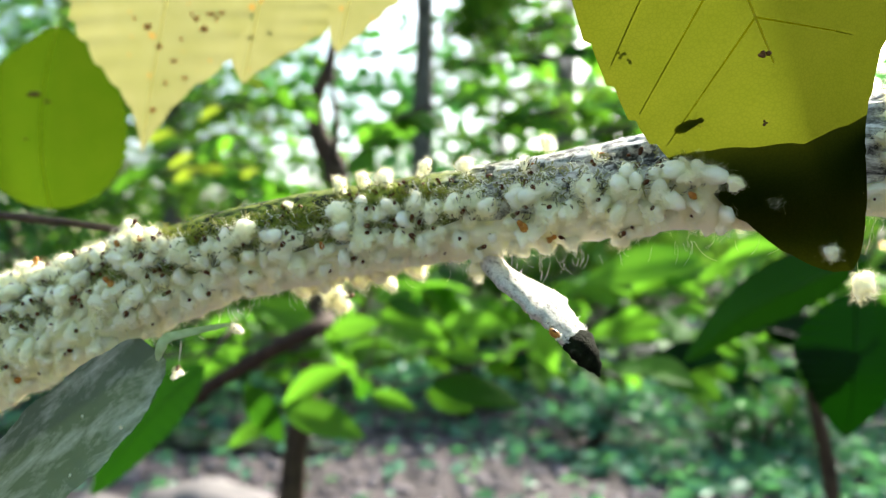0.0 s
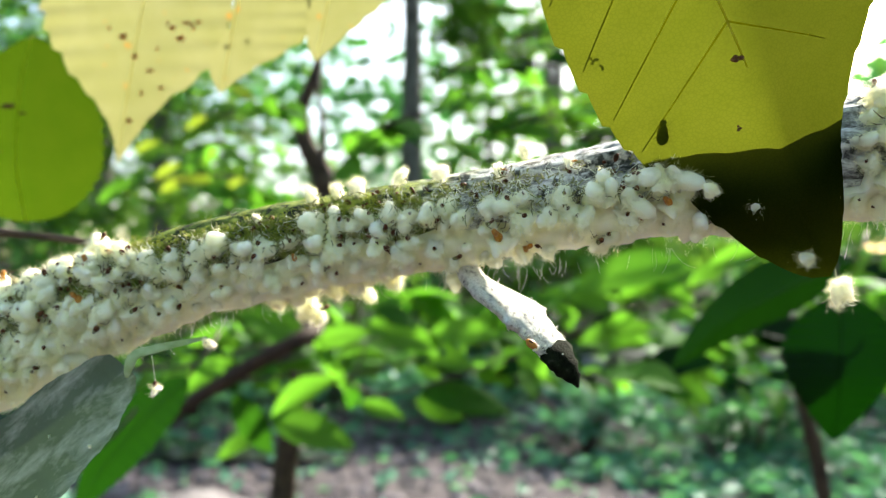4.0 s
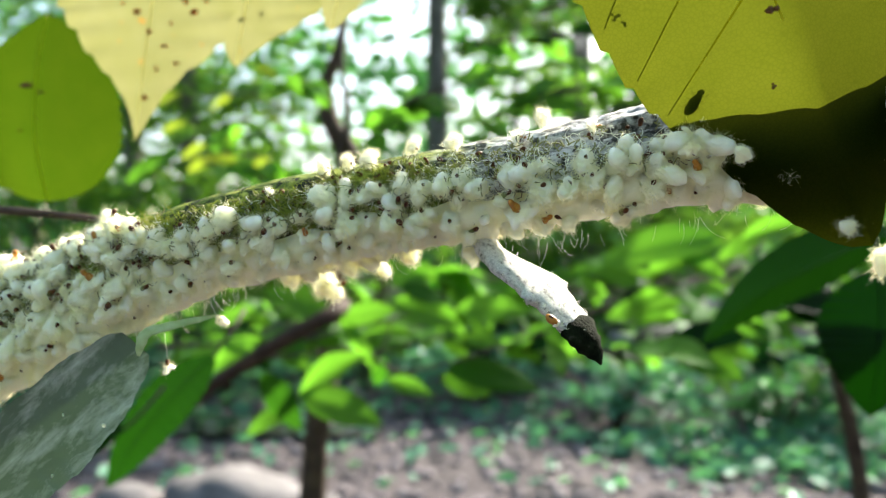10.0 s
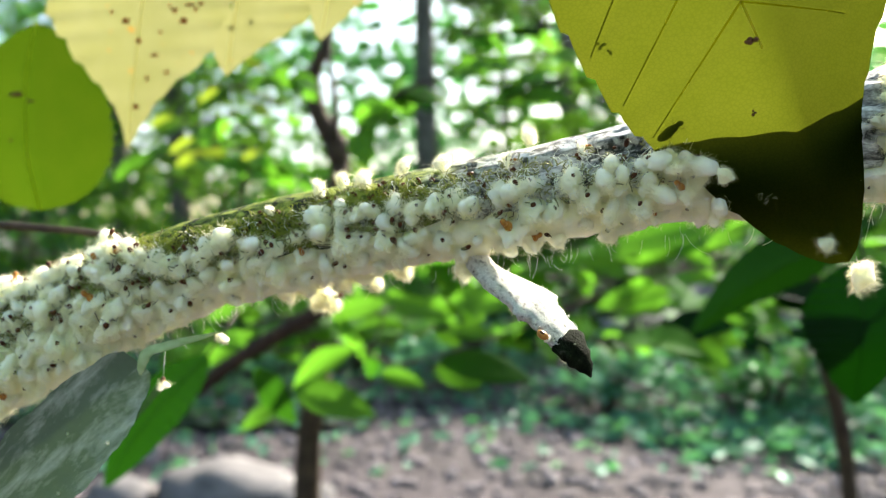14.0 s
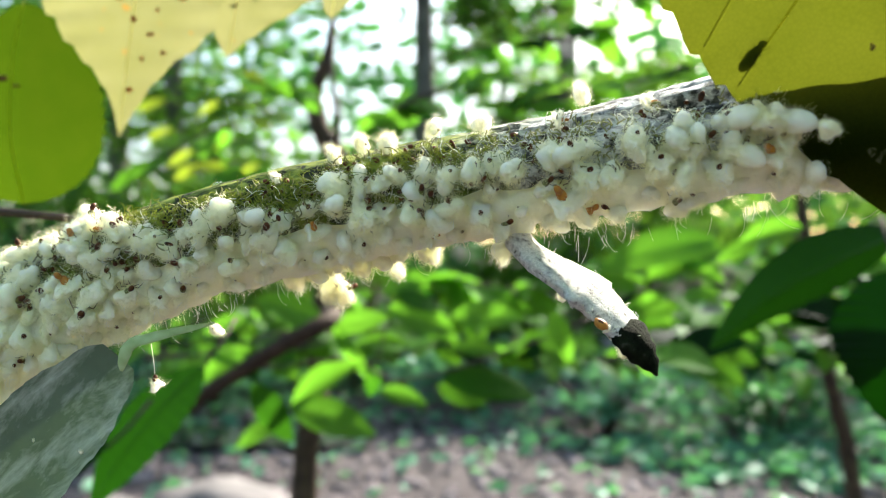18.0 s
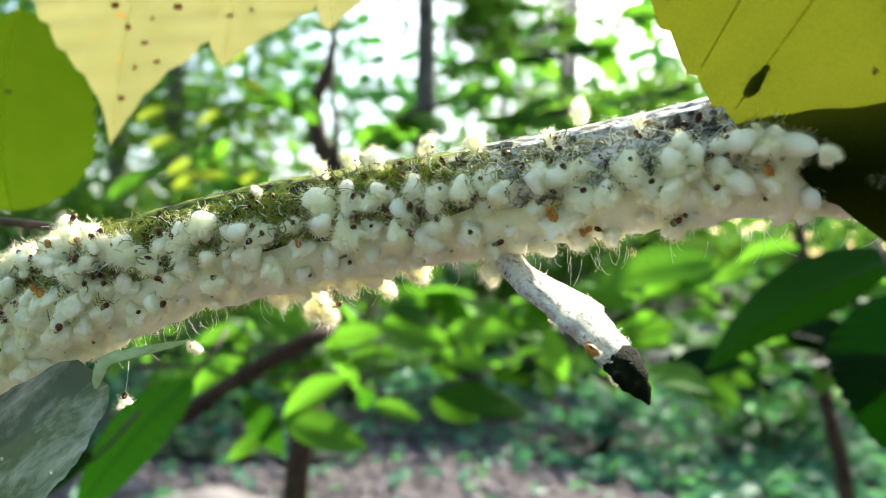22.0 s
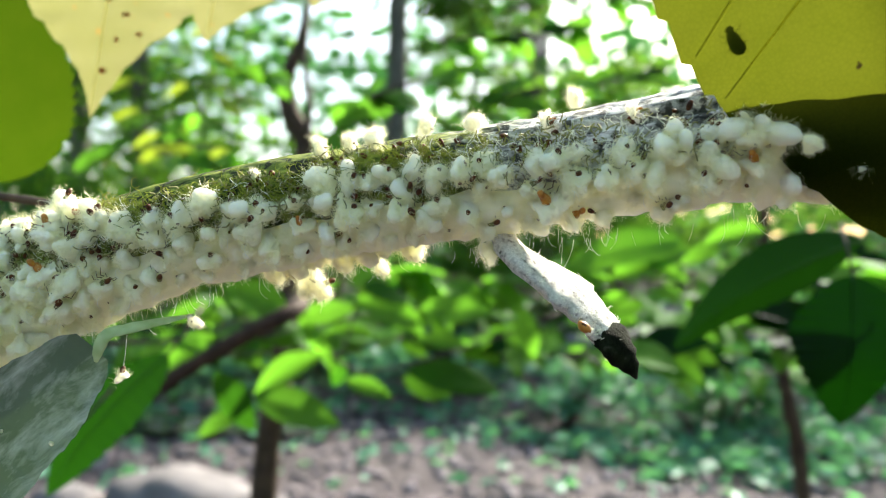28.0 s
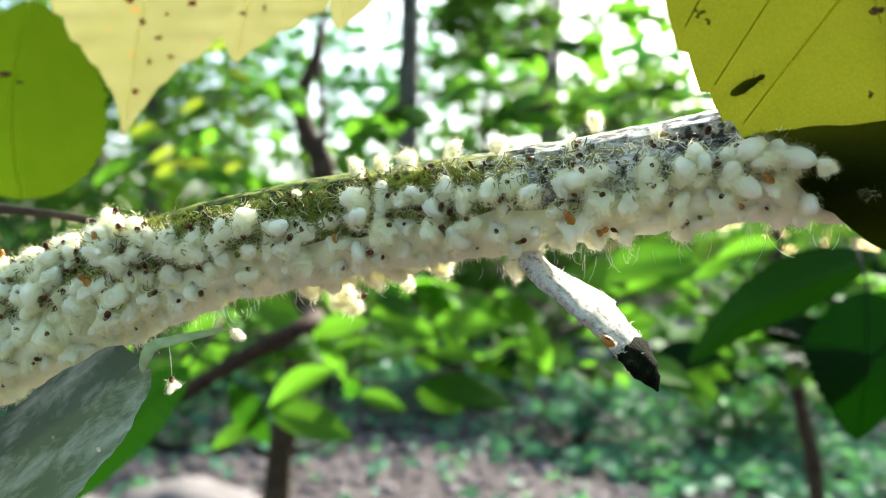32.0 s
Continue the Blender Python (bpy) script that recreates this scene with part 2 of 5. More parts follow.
M_FLEECE = fleece_material("fleece", (0.985, 0.942, 0.71))
M_THREAD = wool_material("wax_thread", (0.92, 0.92, 0.86), 0.0)
M_BODY = plain_material("aphid_skin", [(0.3, (0.10, 0.10, 0.03)), (0.7, (0.24, 0.24, 0.09))], 900.0, 0.5, 0.3, 0.0002)
M_HEAD = plain_material("aphid_head", [(0.3, (0.02, 0.007, 0.004)), (0.7, (0.19, 0.06, 0.018))], 900.0, 0.6, 0.2, 0.0001, spec=0.2)
M_AMBER = plain_material("amber_skin", [(0.3, (0.30, 0.10, 0.010)), (0.7, (0.66, 0.28, 0.03))], 900.0, 0.4, 0.2, 0.0001, spec=0.5)
M_FIBRE = wool_material("tangled_fibre", (0.26, 0.29, 0.05), 0.0)
M_HUSK = plain_material("cast_skin", [(0.3, (0.16, 0.16, 0.05)), (0.7, (0.42, 0.4, 0.18))], 600.0, 0.8, 0.3, 0.0002)
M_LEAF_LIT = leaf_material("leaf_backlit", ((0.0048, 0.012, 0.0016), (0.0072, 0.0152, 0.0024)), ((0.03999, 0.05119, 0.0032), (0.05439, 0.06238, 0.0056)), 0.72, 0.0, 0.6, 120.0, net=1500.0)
M_LEAF_OVAL = leaf_material("leaf_oval", ((0.0172, 0.043, 0.0043), (0.0258, 0.0516, 0.00688)), ((0.02236, 0.05332, 0.00172), (0.03956, 0.0688, 0.00344)), 0.75, 0.0, 0.6, 90.0, net=1100.0)
M_LEAF_PALE = leaf_material("leaf_backlit_pale", ((0.064, 0.10, 0.016), (0.08, 0.122, 0.024)), ((0.12, 0.124, 0.03), (0.21, 0.205, 0.10)), 0.72, 0.06, 0.45, 60.0, stain=(0.26, 0.12, 0.012))
M_LEAF_SHADE = waxy_leaf_material()
M_LEAF_MID = leaf_material("leaf_green", ((0.03933, 0.133, 0.01995), (0.06992, 0.19, 0.0285)), ((0.07, 0.29, 0.020), (0.17, 0.39, 0.030)), 0.62, 0.02, 0.5, 25.0)
# Near-black green: the shade on the hanging leaf is put into its colour.
M_LEAF_DARK = leaf_material("leaf_dark_shade", ((0.0022, 0.014, 0.0012), (0.004, 0.019, 0.0018)), ((0.0008, 0.016, 0.0003), (0.002, 0.022, 0.0004)), 0.4, 0.02, 0.45, 25.0)
# Brighter, yellower leaf: sunlight on the spray is put into its colour.
M_LEAF_YELLOW = leaf_material("leaf_yellow_lit", ((0.10, 0.18, 0.02), (0.15, 0.22, 0.03)), ((0.26, 0.42, 0.03), (0.42, 0.52, 0.05)), 0.6, 0.02, 0.5, 25.0)
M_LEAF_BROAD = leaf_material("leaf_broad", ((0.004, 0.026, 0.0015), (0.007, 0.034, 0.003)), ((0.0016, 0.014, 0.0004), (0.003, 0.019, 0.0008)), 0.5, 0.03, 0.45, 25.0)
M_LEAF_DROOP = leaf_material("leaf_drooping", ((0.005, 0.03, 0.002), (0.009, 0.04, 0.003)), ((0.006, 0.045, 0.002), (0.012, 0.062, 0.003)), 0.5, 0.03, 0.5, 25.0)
M_LEAF_OLIVE = leaf_material("leaf_olive", ((0.012, 0.05, 0.004), (0.02, 0.07, 0.007)), ((0.02, 0.12, 0.006), (0.05, 0.17, 0.01)), 0.5, 0.02, 0.5, 25.0)
M_LEAF_FAR = leaf_material("woodland_leaves", ((0.0300, 0.1031, 0.0104), (0.0499, 0.1414, 0.0141)), ((0.0999, 0.3327, 0.0333), (0.2496, 0.4326, 0.0432)), 0.5, 0.01, 0.4, 3.0, island=True)
M_LEAF_COOL = leaf_material("understorey_leaves", ((0.0291, 0.1128, 0.0460), (0.0509, 0.1601, 0.0670)), ((0.0546, 0.2729, 0.0585), (0.1183, 0.3639, 0.0752)), 0.45, 0.04, 0.35, 3.0, island=True)
M_HERB = leaf_material("herb_leaves", ((0.075, 0.22, 0.15), (0.13, 0.31, 0.22)), ((0.11, 0.42, 0.13), (0.19, 0.50, 0.17)), 0.45, 0.05, 0.4, 3.0, island=True)
M_VEIN = leaf_material("leaf_vein", ((0.012, 0.03, 0.004), (0.018, 0.038, 0.006)), ((0.66, 0.62, 0.2), (0.74, 0.68, 0.25)), 0.9, 0.0, 0.5, 200.0)
M_RIM = plain_material("leaf_rim", [(0.3, (0.24, 0.32, 0.12)), (0.7, (0.50, 0.56, 0.32))], 400.0, 0.7, 0.4, 0.0002)
M_RUST = leaf_material("rust_spot", ((0.2, 0.07, 0.02), (0.3, 0.12, 0.03)), ((0.5, 0.16, 0.03), (0.6, 0.22, 0.05)), 0.6, 0.0, 0.6, 400.0)
M_SPOT = plain_material("leaf_spot", [(0.3, (0.05, 0.018, 0.006)), (0.7, (0.2, 0.08, 0.025))], 700.0, 0.8, 0.3, 0.0002)
M_GROUND = plain_material("forest_soil", [(0.3, (0.028, 0.022, 0.025)), (0.55, (0.062, 0.05, 0.057)), (0.75, (0.11, 0.09, 0.10))], 1.3, 0.95, 0.8, 0.03, fine=14.0)
M_STONE = plain_material("stone", [(0.3, (0.075, 0.068, 0.071)), (0.7, (0.19, 0.175, 0.183))], 5.0, 0.85, 0.6, 0.01)
M_GRAVEL = plain_material("gravel", [(0.3, (0.07, 0.06, 0.066)), (0.7, (0.26, 0.22, 0.24))], 4.0, 0.9, 0.5, 0.01)


def pool_material():
    n = Nodes("stream_water")
    p = n.add("ShaderNodeBsdfPrincipled", Roughness=0.08)
    p.inputs["Base Color"].default_value = (0.02, 0.025, 0.02, 1)
    n.link(n.bump(n.noise(9.0, 3.0), 0.2, 0.01), p.inputs["Normal"])
    return n.surface(p.outputs[0])


M_WATER = pool_material()


# ---- mesh tools ----
def mesh_of(name, verts, faces, material, smooth=True):
    me = bpy.data.meshes.new(name)
    me.from_pydata([tuple(v) for v in verts], [], faces)
    me.materials.append(material)
    if smooth:
        me.polygons.foreach_set("use_smooth", [True] * len(me.polygons))
    me.update()
    return me


def part(name, me, parent, label=""):
    ob = new(name, me)
    ob.parent = parent
    if label:
        ob["label"] = label
    return ob


def join(*chunks):
    verts, faces = [], []
    for v, f in chunks:
        o = len(verts)
        verts += v
        faces += [tuple(i + o for i in q) for q in f]
    return verts, faces


def spline(points, n):
    """n points along a smooth curve through the given points."""
    pts = [Vector(p) for p in points]
    ext = [pts[0] * 2 - pts[1]] + pts + [pts[-1] * 2 - pts[-2]]
    out, segs = [], len(pts) - 1
    for i in range(n):
        u = i / (n - 1) * segs
        k = min(int(u), segs - 1)
        t = u - k
        a, b, c, d = ext[k:k + 4]
        out.append(0.5 * (2 * b + (c - a) * t + (2 * a - 5 * b + 4 * c - d) * t * t + (3 * b - 3 * c + d - a) * t ** 3))
    return out


def tube(pts, radii, sides=8, rough=0.0, freq=1.0, cap=True):
    """A tapering round bar along pts."""
    pts = [Vector(p) for p in pts]
    n = len(pts)
    rad = [radii[0] + (radii[-1] - radii[0]) * i / (n - 1) for i in range(n)] if len(radii) == 2 else list(radii)
    verts, faces = [], []
    ref = Vector((0.13, 0.21, 1.0))
    for i, p in enumerate(pts):
        d = (pts[min(i + 1, n - 1)] - pts[max(i - 1, 0)]).normalized()
        u = d.cross(ref)
        if u.length < 0.2:
            u = d.cross(Vector((1, 0, 0)))
        u.normalize()
        v = u.cross(d)
        for k in range(sides):
            a = 2 * math.pi * k / sides
            o = u * math.cos(a) + v * math.sin(a)
            q = p + o * rad[i]
            if rough:
                q = p + o * rad[i] * (1 + rough * noise.noise(q * freq) + 0.4 * rough * noise.noise(q * freq * 3.1))
            verts.append(q)
    for i in range(n - 1):
        for k in range(sides):
            a, b = i * sides + k, i * sides + (k + 1) % sides
            faces.append((a, b, b + sides, a + sides))
    if cap:
        faces.append(tuple(range(sides))[::-1])
        faces.append(tuple(range((n - 1) * sides, n * sides)))
    return verts, faces


def ball(cx, cy, cz, rx, ry, rz, rings=6, segs=8, lump=0.0, freq=1.0, seed=0.0):
    verts, faces = [Vector((cx, cy, cz + rz))], []
    for i in range(1, rings):
        th = math.pi * i / rings
        for k in range(segs):
            ph = 2 * math.pi * k / segs
            n = Vector((math.sin(th) * math.cos(ph), math.sin(th) * math.sin(ph), math.cos(th)))
            s = 1 + lump * noise.noise(n * freq + Vector((seed, seed * 1.7, 0))) + 0.4 * lump * noise.noise(n * freq * 2.7 + Vector((seed, 0, seed)))
            verts.append(Vector((cx + rx * n.x * s, cy + ry * n.y * s, cz + rz * n.z * s)))
    verts.append(Vector((cx, cy, cz - rz)))
    last = len(verts) - 1
    for k in range(segs):
        faces.append((0, 1 + k, 1 + (k + 1) % segs))
        for i in range(rings - 2):
            a, b = 1 + i * segs + k, 1 + i * segs + (k + 1) % segs
            faces.append((a, a + segs, b + segs, b))
        faces.append((last, 1 + (rings - 2) * segs + (k + 1) % segs, 1 + (rings - 2) * segs + k))
    return verts, faces


def blade(spine, left, right, profile, teeth=0.0, n=36, m=5, cup=0.0, ripple=0.0, ntooth=10, swell=0.0):
    """A leaf sheet: midrib along spine, halves spread along the vectors left and right, profile(t) the half width."""
    sp = spline(spine, n)
    left, right = Vector(left), Vector(right)
    nrm = left.cross(Vector(spine[-1]) - Vector(spine[0])).normalized()
    verts, faces = [], []
    for i, p in enumerate(sp):
        t = i / (n - 1)
        w = profile(t)
        wl, wr = w if isinstance(w, tuple) else (w, w)
        saw = 1 + teeth * (((t * ntooth) % 1.0) - 0.5)
        for j in range(-m, m + 1):
            s = abs(j) / m
            w = wl if j < 0 else wr
            e = w * (s if s < 0.99 else saw)
            if j > 0:
                e *= 1 + swell * max(0.0, 1 - t / 0.82)
            q = p + (left if j < 0 else right) * e
            q = q + nrm * (cup * s * s * w + ripple * math.sin(t * ntooth * 6.28) * s * w)
            verts.append(q)
    k = 2 * m + 1
    for i in range(n - 1):
        for j in range(k - 1):
            a = i * k + j
            faces.append((a, a + 1, a + k + 1, a + k))
    return verts, faces


def beech(t, broad=0.42):
    """Half width of a beech leaf along its length, base to pointed tip."""
    return max(0.0, math.sin(math.pi * min(1.0, t ** 0.85)) ** 0.8 * (1 - 0.25 * t))


def place_on(origin, out, up):
    """A pose whose z points along out and whose y leans to up."""
    z = Vector(out).normalized()
    y = Vector(up) - z * Vector(up).dot(z)
    y.normalize()
    x = y.cross(z)
    m = Matrix((x, y, z)).transposed().to_4x4()
    return Matrix.Translation(origin) @ m


# ---- ground and distance ----
rnd = random.Random(7)


def ground_height(x, y):
    h = 0.05 * noise.noise(Vector((x * 0.5, y * 0.5, 0))) + 0.012 * noise.noise(Vector((x * 2.3, y * 2.3, 4)))
    d = math.hypot(x, y)
    h += 0.05 * max(0.0, y - 6.0) * (0.6 + 0.5 * noise.noise(Vector((x * 0.06, y * 0.06, 9)))) * min(1.0, 40.0 / max(d, 1.0))
    return h


def build_ground():
    radii = [0.0] + [0.5 * 1.09 ** i for i in range(76)] + [420.0, 700.0]
    segs = 96
    verts, faces = [Vector((0, 0, ground_height(0, 0)))], []
    for r in radii[1:]:
        for k in range(segs):
            a = 2 * math.pi * k / segs
            x, y = r * math.sin(a), r * math.cos(a)
            verts.append(Vector((x, y, ground_height(x, y) if r < 300 else 2.0)))
    for k in range(segs):
        faces.append((0, 1 + (k + 1) % segs, 1 + k))
        for i in range(len(radii) - 2):
            a, b = 1 + i * segs + k, 1 + i * segs + (k + 1) % segs
            faces.append((a, b, b + segs, a + segs))
    ob = new("ground", mesh_of("ground", verts, faces, M_GROUND))
    tagged(ob, "bare grey-brown woodland soil with gravel and leaf litter", "ground", kind="structure")


build_ground()


def sun_clear(p, r):
    """True where p stands outside the shaft in which the sun reaches the branch."""
    v = Vector(p) - HUB
    a = v.dot(TO_SUN)
    return a < 0.5 or (v - TO_SUN * a).length > r


def leaf_cards(centres, size, rng, droop=0.4, spread=1.0):
    """Many small folded leaves, one at each centre."""
    verts, faces = [], []
    for c in centres:
        s = size * rng.uniform(0.6, 1.25)
        a = rng.uniform(0, 6.283)
        d = Vector((math.cos(a), math.sin(a), -droop * rng.uniform(0, 1.6) + 0.2)).normalized()
        side = d.cross(Vector((rng.uniform(-1.3, 1.3), rng.uniform(-1.6, 1.3), 1))).normalized()
        up = side.cross(d)
        o = len(verts)
        c = Vector(c)
        verts += [c, c + d * s * 0.35 + side * s * 0.27 + up * s * 0.06, c + d * s * 0.7 + side * s * 0.2 + up * s * 0.04, c + d * s,
                  c + d * s * 0.7 - side * s * 0.2 + up * s * 0.04, c + d * s * 0.35 - side * s * 0.27 + up * s * 0.06, c + d * s * 0.5]
        faces += [(o, o + 1, o + 6), (o + 1, o + 2, o + 6), (o + 2, o + 3, o + 6), (o + 3, o + 4, o + 6), (o + 4, o + 5, o + 6), (o + 5, o, o + 6)]
    return verts, faces


def crown_points(rng, centre, rx, ry, rz, clumps, per, clump_r):
    out = []
    for _ in range(clumps):
        while True:
            v = Vector((rng.uniform(-1, 1), rng.uniform(-1, 1), rng.uniform(-1, 1)))
            if 0.25 < v.length < 1:
                break
        c = Vector((centre[0] + v.x * rx, centre[1] + v.y * ry, centre[2] + v.z * rz))
        flat = rng.uniform(0.25, 0.5)
        for _ in range(per):
            p = c + Vector((rng.gauss(0, clump_r), rng.gauss(0, clump_r), rng.gauss(0, clump_r * flat)))
            if sun_clear(p, 1.7) and p.z > 0.15:
                out.append(p)
    return out


def tree(x, y, height, r, crown_z, crown_r, clumps, per, leaf=0.17, lean=0.0, mat=None, label=""):
    base = new("tree")
    base.location = (x, y, ground_height(x, y) - 0.05)
    rng = random.Random(int(x * 31 + y * 17))
    pts = spline([(0, 0, 0), (lean * 0.3 + rng.uniform(-.1, .1), rng.uniform(-.1, .1), height * 0.35), (lean * 0.7, rng.uniform(-.2, .2), height * 0.7), (lean, 0, height)], 14)
    part("trunk", mesh_of("trunk", *tube(pts, (r, r * 0.3), 12, 0.12, 3.0), M_TRUNK), base)
    for i in range(5):
        p = pts[6 + i]
        a = rng.uniform(0, 6.283)
        ln = crown_r * rng.uniform(0.6, 0.95)
        q = [p, p + Vector((math.cos(a) * ln * 0.5, math.sin(a) * ln * 0.5, ln * 0.25)), p + Vector((math.cos(a) * ln, math.sin(a) * ln, ln * 0.35))]
        if not all(sun_clear(v + Vector(base.location), 1.0) for v in spline(q, 6)):
            continue
        part("limb", mesh_of("limb", *tube(spline(q, 6), (r * 0.3, r * 0.08), 6), M_TRUNK), base)
    cp = crown_points(rng, (x + lean * 0.8, y, crown_z), crown_r, crown_r, height - crown_z, int(clumps * 1.6), per, crown_r * 0.16)
    cp = [p - Vector(base.location) for p in cp]
    part("crown", mesh_of("crown", *leaf_cards(cp, leaf, rng), mat or M_LEAF_FAR, False), base)
    tagged(base, label or "slender beech tree with grey bark and layered green leaves", "tree", "woodland trees")
    return base


for spec in [
    # x, y, height, trunk radius, crown centre z, crown radius, clumps, leaves a clump
    (-0.35, 9.0, 12.0, 0.17, 9.2, 2.6, 60, 60),
    (0.9, 12.5, 7.6, 0.09, 4.9, 1.15, 45, 60),
    (2.5, 15.0, 13.0, 0.14, 10.2, 2.6, 60, 60),
    (2.6, 9.2, 3.6, 0.06, 2.2, 1.6, 40, 60),
    (-3.4, 8.5, 10.0, 0.13, 6.0, 2.4, 60, 60),
    (-5.6, 11.5, 12.0, 0.18, 5.8, 3.2, 55, 60),
    (8.8, 8.0, 11.0, 0.16, 5.2, 3.0, 90, 60),
    (-7.2, 18.0, 15.0, 0.16, 11.6, 3.0, 70, 60),
    (3.2, 17.5, 15.5, 0.17, 12.2, 3.4, 70, 60),
    (12.8, 13.0, 13.0, 0.2, 5.6, 3.6, 90, 60),
    (-8.5, 15.0, 13.0, 0.2, 5.8, 3.6, 90, 60),
    # Added out of view behind the camera, to tint and dim the fill light.
    (-3.2, -4.2, 11.0, 0.16, 6.8, 3.2, 70, 50),
    (3.4, -3.6, 11.0, 0.15, 6.6, 3.2, 70, 50),
]:
    tree(*spec)


def shrub(x, y, w, h, clumps, per, leaf, mat, label, stems=5):
    base = new("shrub")
    z0 = ground_height(x, y) - 0.03
    base.location = (x, y, z0)
    rng = random.Random(int(x * 53 + y * 29) + 5)
    for i in range(stems):
        a = rng.uniform(0, 6.283)
        q = [(0.05 * math.cos(a), 0.05 * math.sin(a), 0), (w * 0.3 * math.cos(a), w * 0.3 * math.sin(a), h * 0.5), (w * 0.7 * math.cos(a), w * 0.7 * math.sin(a), h * rng.uniform(0.7, 1.0))]
        part("stem", mesh_of("stem", *tube(spline(q, 7), (0.018, 0.005), 6), M_LIMB), base)
    cp = [p - Vector((x, y, z0)) for p in crown_points(rng, (x, y, z0 + h * 0.55), w, w * 0.7, h * 0.5, clumps, per, w * 0.13)]
    part("foliage", mesh_of("foliage", *leaf_cards(cp, leaf, rng), mat, False), base)
    tagged(base, label, "shrub", "understorey shrubs")


for spec in [
    (-2.0, 6.2, 1.0, 1.9, 42, 45, 0.09, M_LEAF_COOL), (-0.7, 7.2, 0.9, 1.7, 60, 45, 0.09, M_LEAF_COOL),
    (0.9, 7.0, 0.9, 1.5, 60, 45, 0.09, M_LEAF_FAR), (2.2, 6.6, 1.0, 1.7, 60, 45, 0.09, M_LEAF_FAR),
    (3.6, 6.4, 1.0, 1.9, 60, 45, 0.09, M_LEAF_FAR), (-3.4, 6.0, 1.1, 2.1, 42, 45, 0.09, M_LEAF_FAR),
    (-1.3, 5.6, 0.6, 1.7, 30, 40, 0.08, M_LEAF_FAR), (-5.0, 7.5, 1.3, 2.3, 70, 45, 0.1, M_LEAF_COOL),
    (5.4, 7.5, 1.3, 2.2, 70, 45, 0.1, M_LEAF_COOL), (0.2, 9.5, 1.4, 2.2, 80, 45, 0.1, M_LEAF_COOL),
    (0.9, 4.3, 0.5, 0.45, 30, 40, 0.08, M_HERB), (1.9, 4.2, 0.6, 0.6, 30, 40, 0.08, M_LEAF_COOL), (0.1, 4.9, 0.6, 0.5, 30, 40, 0.08, M_HERB),
    (-1.75, 4.8, 0.75, 2.4, 32, 40, 0.09, M_LEAF_FAR), (-0.75, 5.4, 0.6, 2.2, 26, 40, 0.09, M_LEAF_FAR),
    (-2.8, 10.0, 1.6, 2.6, 80, 45, 0.11, M_LEAF_FAR), (3.0, 10.0, 1.6, 2.4, 80, 45, 0.11, M_LEAF_COOL),
]:
    shrub(*spec, "leafy green understorey shrub growing from the woodland floor")


def far_woods():
    rng = random.Random(11)
    pts = []
    for _ in range(19000):
        a = rng.uniform(-math.pi, math.pi)
        r = rng.uniform(18, 34)
        x, y = r * math.sin(a), r * math.cos(a)
        thin = math.exp(-((a + 0.105) / 0.055) ** 2) + math.exp(-((a - 0.185) / 0.065) ** 2)
        # The unseen ring behind the camera is raised to green the fill light.
        top = (5.5 if 0.38 < a < 1.0 else 10.0 if abs(a) < 1.0 else 8.0) + 2.0 * noise.noise(Vector((a * 6, 0, 0)))
        top -= 2.3 * min(1.0, thin) * (1 if top > 6 else 0)
        z = rng.uniform(0, 1) ** 1.1 * top
        for _ in range(3):
            p = Vector((x + rng.gauss(0, .5), y + rng.gauss(0, .5), z + ground_height(x, y) + rng.gauss(0, .4)))
            if sun_clear(p, 1.2):
                pts.append(p)
    ob = new("far_woods", mesh_of("far_woods", *leaf_cards(pts, 0.62, rng), M_LEAF_COOL, False))
    tagged(ob, "hazy green mass of distant woodland foliage", "woods", kind="stuff")


far_woods()


def undergrowth():
    rng = random.Random(21)
    pts = []
    for _ in range(52000):
        x, y = rng.uniform(-5.5, 6.0), rng.uniform(3.0, 9.5)
        n = noise.noise(Vector((x * 0.7, y * 0.7, 3.0)))
        bank = 4.45 - 0.85 * max(0.0, min(1.4, x + 0.1)) + 0.25 * noise.noise(Vector((x * 1.3, 8.0, 1.0)))
        keep = 1.0 if y > 5.0 else (0.75 if y > bank else 0.07)
        if rng.random() < keep * (0.6 + n):
            pts.append(Vector((x, y, ground_height(x, y) + rng.uniform(0.01, 0.30 if y > 4.6 else 0.09))))
    ob = new("undergrowth", mesh_of("undergrowth", *leaf_cards(pts, 0.10, rng, 0.25), M_HERB, False))
    tagged(ob, "low carpet of bluish-green woodland herbs over the soil", "undergrowth", kind="stuff")


undergrowth()


def gravel():
    rng = random.Random(31)
    verts, faces = [], []
    for _ in range(3200):
        x, y = rng.uniform(-3.4, 3.0), rng.uniform(2.6, 6.0)
        s = rng.uniform(0.012, 0.04)
        v, f = ball(x, y, ground_height(x, y) + s * 0.2, s, s * rng.uniform(0.6, 1.0), s * 0.55, 4, 6, 0.3, 1.4, rng.uniform(0, 50))
        o = len(verts)
        verts += v
        faces += [tuple(i + o for i in q) for q in f]
    ob = new("gravel", mesh_of("gravel", verts, faces, M_GRAVEL, False))
    tagged(ob, "mauve-grey pebbles spread over a bare stream bank", "gravel", kind="stuff")


gravel()


def boulder(x, y, rx, ry, rz, seed, label):
    me = mesh_of("boulder", *ball(0, 0, 0, rx, ry, rz, 14, 20, 0.28, 1.3, seed), M_STONE)
    ob = new("boulder", me)
    ob.location = (x, y, ground_height(x, y) + rz * 0.35)
    tagged(ob, label, "boulder", "stream bank boulders")


